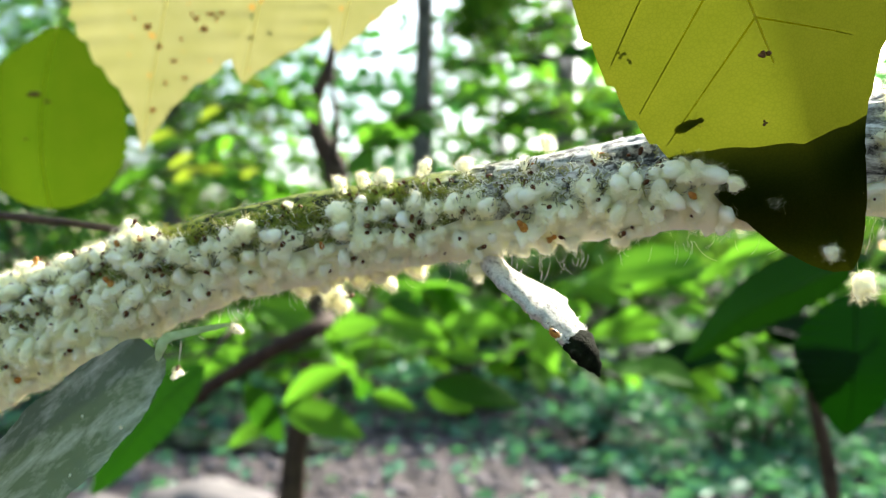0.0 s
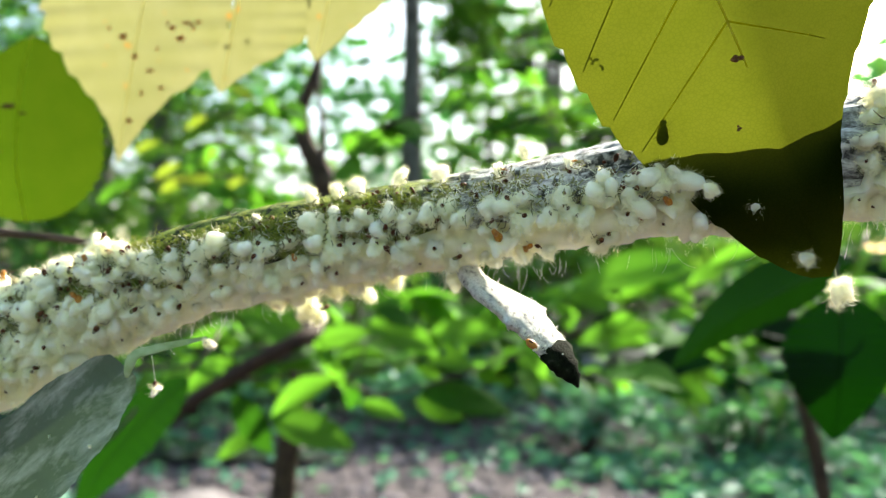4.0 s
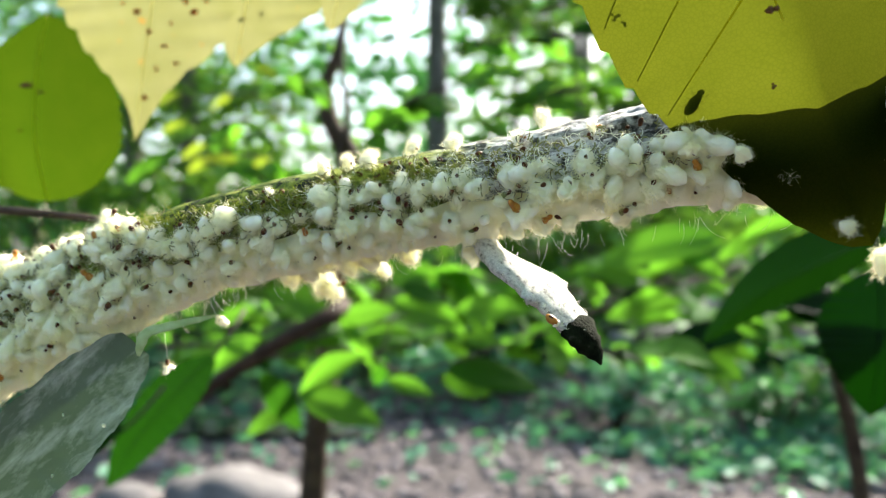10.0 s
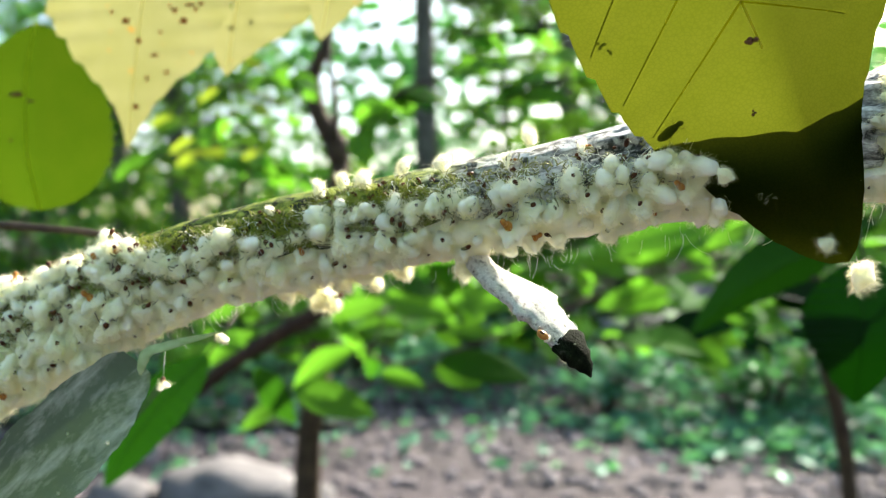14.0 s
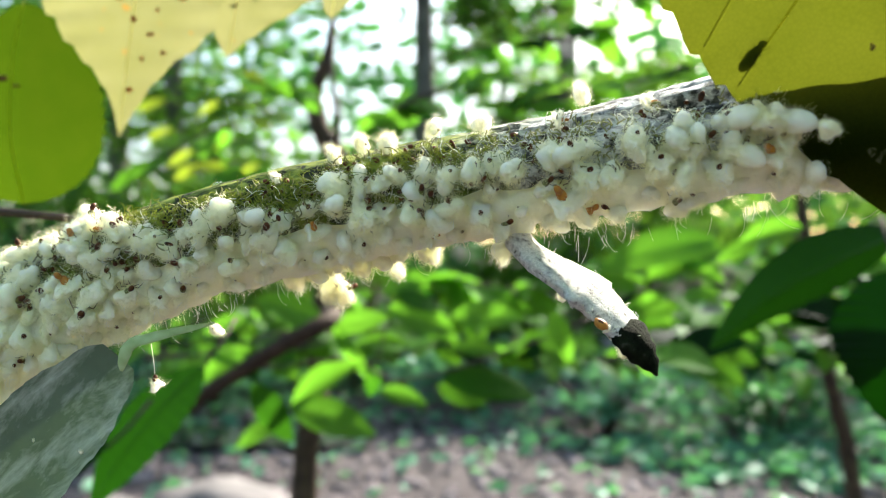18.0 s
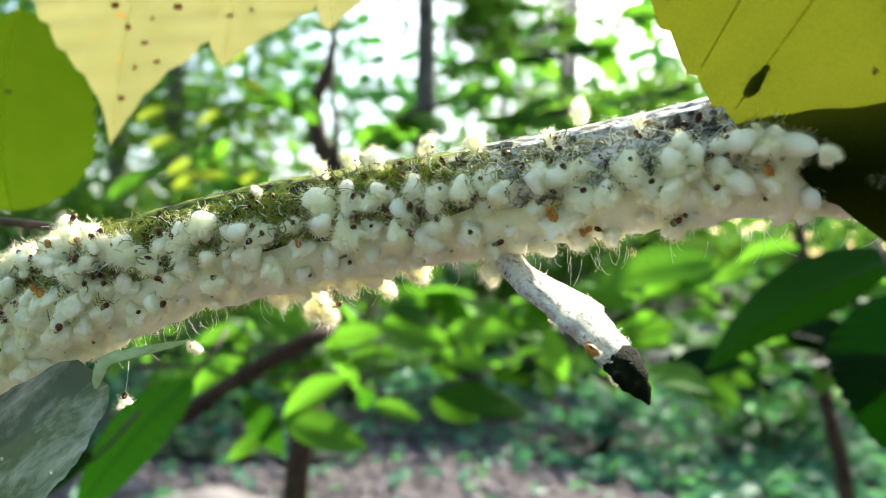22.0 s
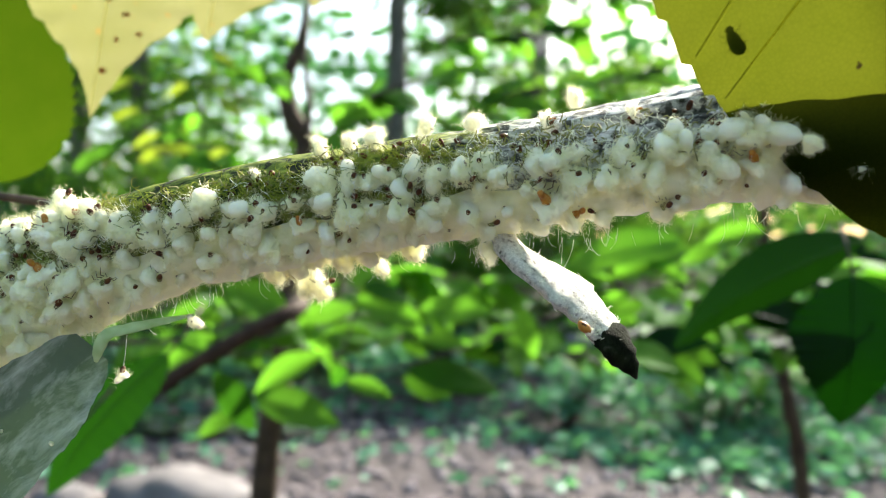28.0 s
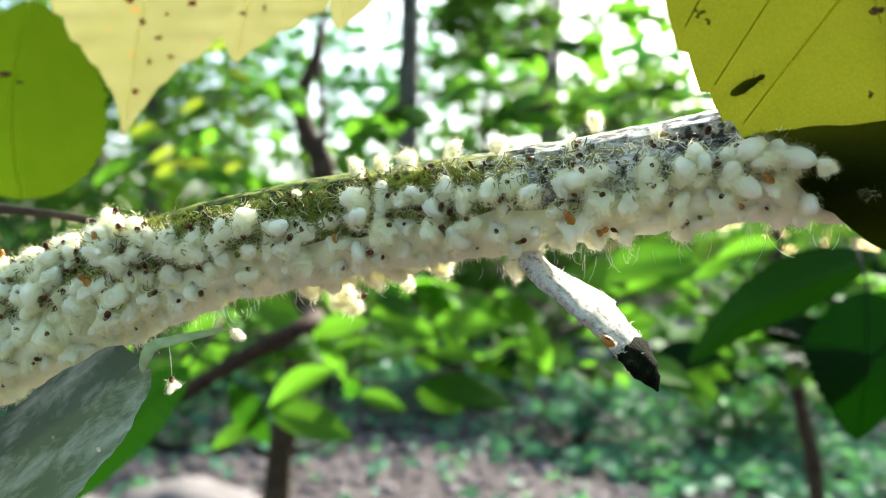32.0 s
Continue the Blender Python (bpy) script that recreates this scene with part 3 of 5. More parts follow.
boulder(-1.04, 2.98, 0.30, 0.22, 0.12, 3.0, "pale grey rounded boulder on the stream bank")
boulder(-1.50, 2.95, 0.16, 0.13, 0.08, 8.0, "small pale grey boulder beside a larger one")
boulder(-0.66, 2.85, 0.13, 0.11, 0.06, 12.0, "small pale grey boulder beside a larger one")
boulder(2.35, 6.0, 0.75, 0.5, 0.42, 15.0, "large dark mossy boulder among the herbs")
boulder(1.55, 6.3, 0.5, 0.4, 0.33, 19.0, "dark mossy boulder half hidden by leaves")


def stream():
    verts, faces = [], []
    n = 30
    for i in range(n):
        x = -4.5 + 4.0 * i / (n - 1)
        y = 4.15 + 0.12 * math.sin(x * 2.1)
        w = 0.16 + 0.07 * math.sin(x * 3.3 + 1)
        for s in (-1, 1):
            verts.append(Vector((x, y + s * w, 0.055)))
    for i in range(n - 1):
        faces.append((2 * i, 2 * i + 2, 2 * i + 3, 2 * i + 1))
    ob = new("water", mesh_of("water", verts, faces, M_WATER))
    tagged(ob, "narrow still stream of dark water between pebbles", "water", kind="structure")


stream()


def ribbon(pts, w0, w1, across):
    """A flat raised vein along pts."""
    a = Vector(across).normalized()
    n = len(pts)
    verts, faces = [], []
    for i, p in enumerate(pts):
        w = w0 + (w1 - w0) * i / (n - 1)
        verts += [Vector(p) - a * w, Vector(p) + a * w]
    for i in range(n - 1):
        faces.append((2 * i, 2 * i + 1, 2 * i + 3, 2 * i + 2))
    return verts, faces


# ---- saplings and boughs in the middle distance ----
def mid_leaf_mesh(name, mat, cup, rip):
    v, f = blade([(0, 0, 0), (0, 0.35, 0.04), (0, 0.7, 0.03), (0, 1.0, -0.05)], (-1, 0, 0.18), (1, 0, 0.18),
                 lambda t: 0.29 * beech(t), 0.10, 25, 3, cup, rip, 12)
    return mesh_of(name, v, f, mat)


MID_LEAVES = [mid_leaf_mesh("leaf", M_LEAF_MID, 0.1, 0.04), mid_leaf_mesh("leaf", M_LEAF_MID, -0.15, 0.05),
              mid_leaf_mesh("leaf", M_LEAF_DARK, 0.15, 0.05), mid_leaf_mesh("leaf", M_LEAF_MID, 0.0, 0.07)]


def leaf_pose(p, direction, up, size):
    y = Vector(direction).normalized()
    z = Vector(up) - y * Vector(up).dot(y)
    z.normalize()
    x = y.cross(z)
    m = Matrix((x, y, z)).transposed().to_4x4()
    return Matrix.Translation(p) @ m @ Matrix.Diagonal((size, size, size, 1))


def bough(lines, count, size, seed, label, spread=0.05, mats=(0, 1, 2, 3), tilt=0.75, twig=M_TWIG, thing="leafy_bough"):
    """Twigs with beech leaves on both sides, held in flat layers."""
    rng = random.Random(seed)
    base = new(thing)
    origin = Vector(lines[0][0][0])
    base.location = origin
    paths = []
    for pts, r in lines:
        sp = spline([Vector(p) - origin for p in pts], 16)
        paths.append(sp)
        part("twig", mesh_of("twig", *tube(sp, (r, r * 0.45), 7, 0.15, 60.0), twig), base)
    for i in range(count):
        sp = paths[i % len(paths)]
        k = rng.randrange(1, 15)
        along = (sp[k + 1] - sp[k]).normalized()
        side = along.cross(Vector((0, 0, 1))).normalized() * rng.choice((-1, 1))
        d = along * rng.uniform(0.1, 1.0) + side * rng.uniform(0.3, 1.0) + Vector((0, 0, rng.uniform(-0.55, 0.12)))
        up = Vector((rng.uniform(-tilt, tilt), -rng.uniform(0.0, 2 * tilt), 1.0))
        ob = part("leaf", MID_LEAVES[rng.choice(mats)], base)
        ob.matrix_basis = leaf_pose(sp[k], d, up, size * rng.uniform(0.65, 1.2))
    tagged(base, label, "branch", "leafy boughs behind the branch")
    return base


def sprig(lines, y, leaves, label):
    """A spray of beech leaves that stand singly against the light: base x, z, tip x, z, how far it faces -y, and which leaf."""
    base = new("leafy_bough")
    origin = Vector(lines[0][0][0])
    base.location = origin
    rng = random.Random(len(leaves) + int(y * 100))
    for pts, r in lines:
        part("twig", mesh_of("twig", *tube(spline([Vector(p) - origin for p in pts], 18), (r, r * 0.5), 7, 0.2, 60.0), M_TWIG), base)
    for x0, z0, x1, z1, face, kind in leaves:
        a = Vector((x0, y + rng.uniform(-0.02, 0.03), z0))
        b = Vector((x1, a.y + rng.uniform(-0.03, 0.03), z1))
        ob = part("leaf", SPRIG_LEAVES[kind], base)
        ob.matrix_basis = leaf_pose(a - origin, b - a, (rng.uniform(-0.2, 0.2), -face, 1.0), (b - a).length) @ Matrix.Diagonal((0.82, 1, 1, 1))
    tagged(base, label, "branch", "leafy boughs behind the branch")


SPRIG_LEAVES = MID_LEAVES[:2] + [mid_leaf_mesh("leaf", M_LEAF_MID, 0.3, 0.03), MID_LEAVES[3], mid_leaf_mesh("leaf", M_LEAF_OLIVE, 0.2, 0.05), mid_leaf_mesh("leaf", M_LEAF_YELLOW, 0.1, 0.05)]
sprig([([(-0.227, 0.750, 1.066), (-0.117, 0.750, 1.076), (-0.092, 0.750, 1.071), (-0.021, 0.750, 1.090)], 0.0022),
       ([(-0.342, 0.750, 1.080), (-0.285, 0.750, 1.082), (-0.240, 0.750, 1.087)], 0.0022),
       ([(-0.092, 0.750, 1.064), (-0.079, 0.750, 1.097), (-0.072, 0.750, 1.135)], 0.0016)], 0.75,
      [(-0.220, 1.052, -0.179, 0.985, 1.6, 4), (-0.196, 1.006, -0.246, 0.978, 1.0, 0), (-0.088, 1.064, -0.102, 1.024, 2.0, 4),
                  (-0.113, 1.066, -0.188, 1.022, 1.0, 1), (-0.180, 1.027, -0.087, 0.993, 1.3, 0), (-0.083, 1.041, -0.032, 1.025, 1.2, 3),
                  (-0.016, 1.052, 0.089, 1.032, 0.9, 4), (-0.022, 1.044, 0.035, 1.018, 2.0, 0), (-0.148, 1.116, -0.220, 1.144, 1.6, 1),
                  (-0.139, 1.107, -0.072, 1.119, 2.0, 0)],
      "beech bough with single fresh green leaves on dark twigs")
sprig([([(-0.096, 0.750, 1.064), (-0.064, 0.750, 1.052), (-0.003, 0.750, 1.063), (0.118, 0.750, 1.103), (0.140, 0.750, 1.113)], 0.0022)], 0.75,
      [(-0.076, 1.129, 0.001, 1.099, 2.0, 1), (-0.064, 1.146, -0.015, 1.128, 1.4, 4), (0.101, 1.127, 0.123, 1.069, 2.5, 0),
                  (-0.004, 1.118, 0.080, 1.115, 1.6, 3), (-0.228, 1.086, -0.290, 1.047, 1.2, 1), (-0.236, 1.119, -0.291, 1.102, 1.3, 0),
                  (-0.229, 1.076, -0.273, 1.082, 1.0, 3), (-0.054, 1.085, -0.110, 1.093, 1.0, 1), (0.046, 1.080, -0.010, 1.085, 0.9, 0)],
      "beech bough with wide sunlit leaves along a dark twig")
sprig([([(0.134, 0.750, 1.109), (0.165, 0.750, 1.125), (0.200, 0.750, 1.145), (0.301, 0.750, 1.152)], 0.0024),
       ([(0.140, 0.750, 1.134), (0.171, 0.750, 1.143), (0.200, 0.750, 1.145)], 0.0016)], 0.75,
      [(0.281, 1.200, 0.152, 1.172, 1.0, 0), (0.299, 1.192, 0.207, 1.158, 1.4, 1), (0.248, 1.125, 0.168, 1.106, 1.1, 0),
                  (0.241, 1.104, 0.190, 1.099, 0.9, 3), (0.372, 1.211, 0.307, 1.196, 1.2, 1), (0.200, 1.145, 0.145, 1.162, 1.2, 0),
                  (0.295, 1.150, 0.245, 1.176, 1.6, 3), (0.227, 1.138, 0.190, 1.119, 1.3, 1), (0.158, 1.122, 0.133, 1.156, 1.6, 0),
                  (0.338, 1.196, 0.289, 1.173, 1.2, 0)],
      "layered beech bough with bright green leaves over the bank")
sprig([([(-0.337, 1.300, 1.334), (-0.424, 1.300, 1.365), (-0.511, 1.300, 1.359), (-0.609, 1.300, 1.331)], 0.004),
       ([(-0.317, 1.300, 1.443), (-0.426, 1.300, 1.480), (-0.579, 1.300, 1.462)], 0.003)], 1.3,
      [(-0.533, 1.331, -0.473, 1.367, 1.4, 5), (-0.490, 1.365, -0.419, 1.341, 1.4, 5), (-0.420, 1.400, -0.470, 1.376, 1.4, 5),
       (-0.495, 1.384, -0.557, 1.359, 1.4, 5), (-0.402, 1.331, -0.357, 1.353, 1.4, 5), (-0.565, 1.318, -0.611, 1.344, 1.4, 5),
       (-0.443, 1.476, -0.493, 1.455, 1.4, 5), (-0.535, 1.481, -0.584, 1.454, 1.4, 5), (-0.379, 1.586, -0.428, 1.559, 1.4, 5),
       (-0.395, 1.529, -0.345, 1.506, 1.4, 5), (-0.589, 1.412, -0.534, 1.429, 1.4, 5), (-0.338, 1.421, -0.382, 1.444, 1.4, 5)],
      "sunlit beech bough with yellow-green leaves behind the branch")
bough([([(-0.32, 1.1, 1.02), (-0.15, 1.1, 1.06), (0.0, 1.12, 1.08), (0.16, 1.1, 1.09)], 0.004),
       ([(-0.2, 1.05, 1.13), (-0.05, 1.05, 1.14), (0.1, 1.06, 1.13), (0.25, 1.05, 1.15)], 0.003)],
      66, 0.085, 14, "wide beech bough with sunlit pale green leaves", mats=(0, 1, 3))
bough([([(0.147, 0.7, 1.080), (0.211, 0.7, 1.087), (0.298, 0.71, 1.112), (0.385, 0.7, 1.159), (0.413, 0.7, 1.189)], 0.003)],
      22, 0.085, 6, "thin drooping twig with a few green beech leaves")
bough([([(-0.275, 0.9, 1.398), (-0.245, 0.9, 1.408), (-0.199, 0.9, 1.406)], 0.003),
       ([(-0.30, 0.95, 1.37), (-0.36, 0.95, 1.35), (-0.44, 0.97, 1.30)], 0.003)],
      16, 0.065, 8, "thin dark twig with yellow-green beech leaves", mats=(0, 1, 3))
bough([([(-0.13, 0.9, 1.320), (-0.071, 0.9, 1.378), (0.004, 0.91, 1.405), (0.10, 0.9, 1.425), (0.207, 0.9, 1.43)], 0.004),
       ([(0.042, 0.9, 1.360), (0.125, 0.9, 1.384), (0.214, 0.91, 1.404), (0.32, 0.9, 1.42)], 0.003),
       ([(0.02, 0.95, 1.47), (0.12, 0.96, 1.48), (0.24, 0.96, 1.50)], 0.003)],
      46, 0.085, 9, "beech bough with backlit green leaves and dark twigs")
bough([([(-0.5, 1.3, 1.35), (-0.38, 1.3, 1.34), (-0.27, 1.32, 1.31)], 0.004),
       ([(-0.52, 1.35, 1.22), (-0.4, 1.36, 1.2), (-0.3, 1.36, 1.19)], 0.004)],
      36, 0.075, 12, "spray of sunlit yellow-green beech leaves", mats=(0, 1, 3))


for k, (x, y, z) in enumerate([(-0.45, 1.25, 1.02), (0.05, 1.35, 1.0), (0.45, 1.3, 1.04), (0.25, 1.7, 0.92), (-0.3, 1.8, 0.95), (0.75, 1.5, 1.10), (0.85, 1.45, 0.98), (1.05, 2.1, 0.8)]):
    bough([([(x - 0.25, y, z), (x - 0.05, y + 0.05, z + 0.04), (x + 0.12, y, z + 0.05), (x + 0.3, y - 0.04, z + 0.1)], 0.005),
           ([(x - 0.15, y + 0.02, z + 0.02), (x, y - 0.1, z + 0.0), (x + 0.2, y - 0.14, z + 0.04)], 0.003)],
          44, 0.095, 30 + k, "low beech bough with layers of fresh green leaves")
for k, (x, y, z) in enumerate([(0.36, 1.4, 1.66), (0.5, 1.4, 1.45), (-0.45, 1.6, 1.42), (0.62, 1.5, 1.32)]):
    bough([([(x - 0.2, y, z), (x - 0.05, y, z + 0.03), (x + 0.1, y, z + 0.03), (x + 0.24, y, z)], 0.005)],
          20, 0.095, 50 + k, "backlit beech bough with translucent green leaves", mats=(0, 1, 3))


def beech_sapling():
    base = new("beech_sapling")
    o = Vector((-0.30, 1.2, ground_height(-0.3, 1.2) - 0.02))
    base.location = o
    pts = [(-0.30, 1.2, o.z), (-0.27, 1.2, 0.77), (-0.247, 1.2, 0.91), (-0.237, 1.2, 1.05), (-0.215, 1.2, 1.19), (-0.193, 1.2, 1.32)]
    part("trunk", mesh_of("trunk", *tube(spline([Vector(p) - o for p in pts], 26), (0.024, 0.017), 12, 0.12, 30.0), M_SAPLING), base)
    curl = [(-0.193, 1.2, 1.315), (-0.204, 1.2, 1.36), (-0.232, 1.2, 1.41), (-0.238, 1.2, 1.47), (-0.215, 1.2, 1.53), (-0.203, 1.2, 1.60)]
    part("curled_top", mesh_of("curled_top", *tube(spline([Vector(p) - o for p in curl], 24), (0.017, 0.019, 0.022, 0.022, 0.021, 0.020, 0.019, 0.018, 0.018, 0.017, 0.016, 0.016, 0.015, 0.014, 0.014, 0.013, 0.012, 0.012, 0.011, 0.010, 0.009, 0.008, 0.007, 0.005), 10, 0.12, 40.0), M_SAPLING), base, "bare curved dead top")
    shoot = [(-0.200, 1.185, 1.36), (-0.196, 1.18, 1.42), (-0.205, 1.18, 1.50), (-0.201, 1.19, 1.60), (-0.197, 1.2, 1.7)]
    part("shoot", mesh_of("shoot", *tube(spline([Vector(p) - o for p in shoot], 16), (0.007, 0.004), 8, 0.1, 40.0), M_TWIG), base, "dark reddish straight shoot")
    limb = [(-0.237, 1.2, 1.05), (-0.19, 1.0, 1.10), (-0.1344, 0.75, 1.121), (-0.212, 0.73, 1.079), (-0.282, 0.72, 1.033), (-0.32, 0.72, 1.0)]
    part("limb", mesh_of("limb", *tube(spline([Vector(p) - o for p in limb], 24), (0.011, 0.007), 9, 0.15, 40.0), M_LIMB), base)
    tagged(base, "thin beech sapling with a curled dead top", "sapling")


beech_sapling()


def second_sapling():
    base = new("young_tree")
    o = Vector((1.06, 1.8, ground_height(1.06, 1.8) - 0.02))
    base.location = o
    pts = [(1.08, 1.8, o.z), (1.03, 1.8, 0.576), (0.985, 1.8, 0.786), (0.938, 1.8, 1.038), (0.907, 1.8, 1.291), (0.89, 1.8, 1.6), (0.90, 1.82, 2.1), (0.87, 1.85, 2.7)]
    part("trunk", mesh_of("trunk", *tube(spline([Vector(p) - o for p in pts], 30), (0.022, 0.010), 12, 0.2, 20.0), M_SAPLING), base)
    rng = random.Random(77)
    cp = [Vector((rng.gauss(0.88, .3), rng.gauss(1.9, .25), rng.uniform(2.0, 2.8))) for _ in range(260)]
    cp = [p - o for p in cp if sun_clear(p, 0.5)]
    part("crown", mesh_of("crown", *leaf_cards(cp, 0.09, rng), M_LEAF_FAR, False), base)
    tagged(base, "young tree with a thin brown mottled stem", "tree")


second_sapling()


def single_leaf(spine, left, right, half, mat, label, thing="hanging_leaf"):
    """A single larger leaf with its stalk, seen behind the branch."""
    o = Vector(spine[0])
    base = new(thing)
    base.location = o
    sp = [Vector(p) - o for p in spine]
    part("leaf_blade", mesh_of("leaf_blade", *blade(sp, left, right, lambda t: half * beech(t), 0.09, 41, 4, 0.12, 0.04, 14), mat), base)
    part("midrib", mesh_of("midrib", *tube([p + Vector((0, -0.0004, 0)) for p in spline(sp, 16)], (0.0005, 0.0002), 6), mat), base)
    d = (sp[0] - sp[1]).normalized()
    part("stalk", mesh_of("stalk", *tube([sp[0], sp[0] + d * 0.01 + Vector((0, 0.004, 0.004)), sp[0] + d * 0.02 + Vector((0, 0.012, 0.012))], (0.0009, 0.0012), 6), M_TWIG), base)
    tagged(base, label, "leaf", "single leaves below the branch")


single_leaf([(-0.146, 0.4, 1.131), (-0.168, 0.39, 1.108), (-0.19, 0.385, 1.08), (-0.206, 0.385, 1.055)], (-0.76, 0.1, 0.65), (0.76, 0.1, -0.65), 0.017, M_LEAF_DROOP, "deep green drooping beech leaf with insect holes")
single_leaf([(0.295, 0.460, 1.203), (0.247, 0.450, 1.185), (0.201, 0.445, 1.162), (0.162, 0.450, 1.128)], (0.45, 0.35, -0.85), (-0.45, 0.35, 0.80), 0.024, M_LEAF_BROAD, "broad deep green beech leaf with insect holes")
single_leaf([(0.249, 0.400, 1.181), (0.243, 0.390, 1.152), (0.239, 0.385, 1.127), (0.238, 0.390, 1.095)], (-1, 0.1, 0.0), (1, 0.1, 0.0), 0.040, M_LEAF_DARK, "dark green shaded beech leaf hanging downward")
single_leaf([(-0.188, 0.370, 1.093), (-0.200, 0.365, 1.086), (-0.214, 0.360, 1.080), (-0.235, 0.360, 1.073)], (-0.5, 0.3, -0.8), (0.5, 0.2, 0.8), 0.014, M_LEAF_DROOP, "small green leaf curling downward")


single_leaf([(-0.1344, 0.75, 1.118), (-0.120, 0.74, 1.095), (-0.106, 0.74, 1.075), (-0.093, 0.75, 1.05)], (-0.5, 0.4, -0.3), (0.5, 0.3, 0.35), 0.018, M_LEAF_MID, "pale green folded leaf hanging from the limb")


SPOTS = [(-0.0922, 1.2858), (-0.0906, 1.2842), (-0.0853, 1.286), (-0.0833, 1.2844), (-0.0813, 1.2863), (-0.0879, 1.2805), (-0.096, 1.2767), (-0.1038, 1.2739), (-0.0983, 1.2688), (-0.1015, 1.2609), (-0.0944, 1.2627), (-0.1081, 1.281), (-0.113, 1.2841), (-0.1058, 1.251), (-0.0698, 1.2781), (-0.0629, 1.2799)]


def side_twig():
    """The dark twig that passes behind the branch, with the pale sunlit leaves."""
    base = new("leafy_twig")
    o = Vector((-0.24, 0.26, 1.225))
    base.location = o
    pts = [(-0.24, 0.26, 1.222), (-0.150, 0.19, 1.2115), (-0.128, 0.18, 1.2102), (-0.1034, 0.18, 1.2078), (-0.0887, 0.18, 1.2052), (-0.072, 0.18, 1.200)]
    part("twig", mesh_of("twig", *tube(spline([Vector(p) - o for p in pts], 20), (0.0014, 0.0009), 8, 0.25, 300.0), M_TWIG), base)
    up = [(-0.24, 0.26, 1.222), (-0.20, 0.25, 1.30), (-0.12, 0.23, 1.345), (-0.03, 0.23, 1.36)]
    part("twig", mesh_of("twig", *tube(spline([Vector(p) - o for p in up], 20), (0.0022, 0.0014), 8, 0.2, 200.0), M_TWIG), base)
    for name, spine, left, right, half, pr, mat, label in [
        ("leaf", [(-0.155, 0.252, 1.216), (-0.1566, 0.248, 1.239), (-0.1553, 0.248, 1.266), (-0.1521, 0.25, 1.2875)], (-1, 0.1, 0), (1, 0.1, 0), 0.0345, 0.80, M_LEAF_OVAL, "yellow-green oval leaf with a dark blemish"),
        ("leaf", [(-0.086, 0.236, 1.37), (-0.093, 0.234, 1.337), (-0.103, 0.233, 1.289), (-0.1115, 0.234, 1.2365)], (-0.98, 0.1, -0.05), (0.98, 0.08, 0.05),
         [(0, 0.01, 0.02), (0.2, 0.05, 0.034), (0.62, 0.04, 0.0335), (0.69, 0.036, 0.0335), (0.76, 0.027, 0.032), (0.815, 0.019, 0.024), (0.852, 0.013, 0.016), (0.89, 0.008, 0.010), (0.93, 0.004, 0.006), (1, 0, 0)], 0, M_LEAF_PALE, "pale yellow sunlit leaf with brown spots"),
        ("leaf", [(-0.053, 0.229, 1.362), (-0.058, 0.228, 1.33), (-0.066, 0.228, 1.295), (-0.0729, 0.229, 1.2605)], (-0.98, 0.05, -0.05), (0.98, 0.06, 0.05),
         [(0, 0.0003, 0.01), (0.2, 0.0012, 0.032), (0.6, 0.0012, 0.032), (0.78, 0.0016, 0.031), (0.856, 0.006, 0.022), (0.92, 0.006, 0.010), (0.97, 0.003, 0.003), (1, 0, 0)], 0, M_LEAF_PALE, "pale yellow sunlit leaf with serrated edge"),
        # Added unseen width at its upper right shades the branch's left part.
        ("leaf", [(-0.017, 0.221, 1.360), (-0.023, 0.221, 1.333), (-0.031, 0.221, 1.303), (-0.0380, 0.222, 1.270)], (-0.98, 0.05, -0.05), (0.98, 0.06, 0.05),
         [(0, 0.01, 0.02), (0.15, 0.008, 0.055), (0.5, 0.008, 0.056), (0.68, 0.008, 0.034), (0.84, 0.007, 0.016), (0.92, 0.005, 0.008), (0.97, 0.003, 0.003), (1, 0, 0)], 0, M_LEAF_PALE, "pale yellow sunlit leaf with serrated edge"),
    ]:
        sp = [Vector(p) - o for p in spine]
        if pr:
            def width(t):
                w = half * beech(t) ** pr
                return w, w
        else:
            def width(t):
                for (a, l0, r0), (b, l1, r1) in zip(half, half[1:]):
                    if a <= t <= b:
                        u = (t - a) / (b - a)
                        return l0 + (l1 - l0) * u, r0 + (r1 - r0) * u
                return 0.0, 0.0
        lf = part(name, mesh_of(name, *blade(sp, left, right, width, 0.12 if not pr else 0.07, 81, 5, 0.02, 0.012 if not pr else 0.0, 19), mat), base, label)
        rib = spline(sp, 20)
        part("midrib", mesh_of("midrib", *ribbon([p + Vector((0, -0.0005, 0)) for p in rib], 0.00035, 0.0001, (1, 0, 0)), M_VEIN), lf)
        if label.endswith("spots"):
            for k, (x, z) in enumerate(SPOTS):
                v, f = ball(x - o.x, 0.2318 - 0.002 - o.y, z - o.z, 0.0006 + 0.0005 * (k % 3), 0.0003, 0.0006 + 0.0004 * (k % 2), 5, 7, 0.5, 1.5, k)
                part("blemish", mesh_of("blemish", v, f, M_RUST), lf, "rusty brown spot")
    for x, z, w in ((-0.1592, 1.2600, 0.0030), (-0.1542, 1.2573, 0.0016), (-0.1625, 1.2428, 0.0010)):
        v, f = ball(x - o.x, 0.2472 - o.y, z - o.z, w, 0.0003, w * 0.35, 5, 8, 0.4, 1.5, x * 99)
        part("blemish", mesh_of("blemish", v, f, M_SPOT), base)
    tagged(base, "dark twig carrying pale yellow sunlit beech leaves", "branch")


side_twig()

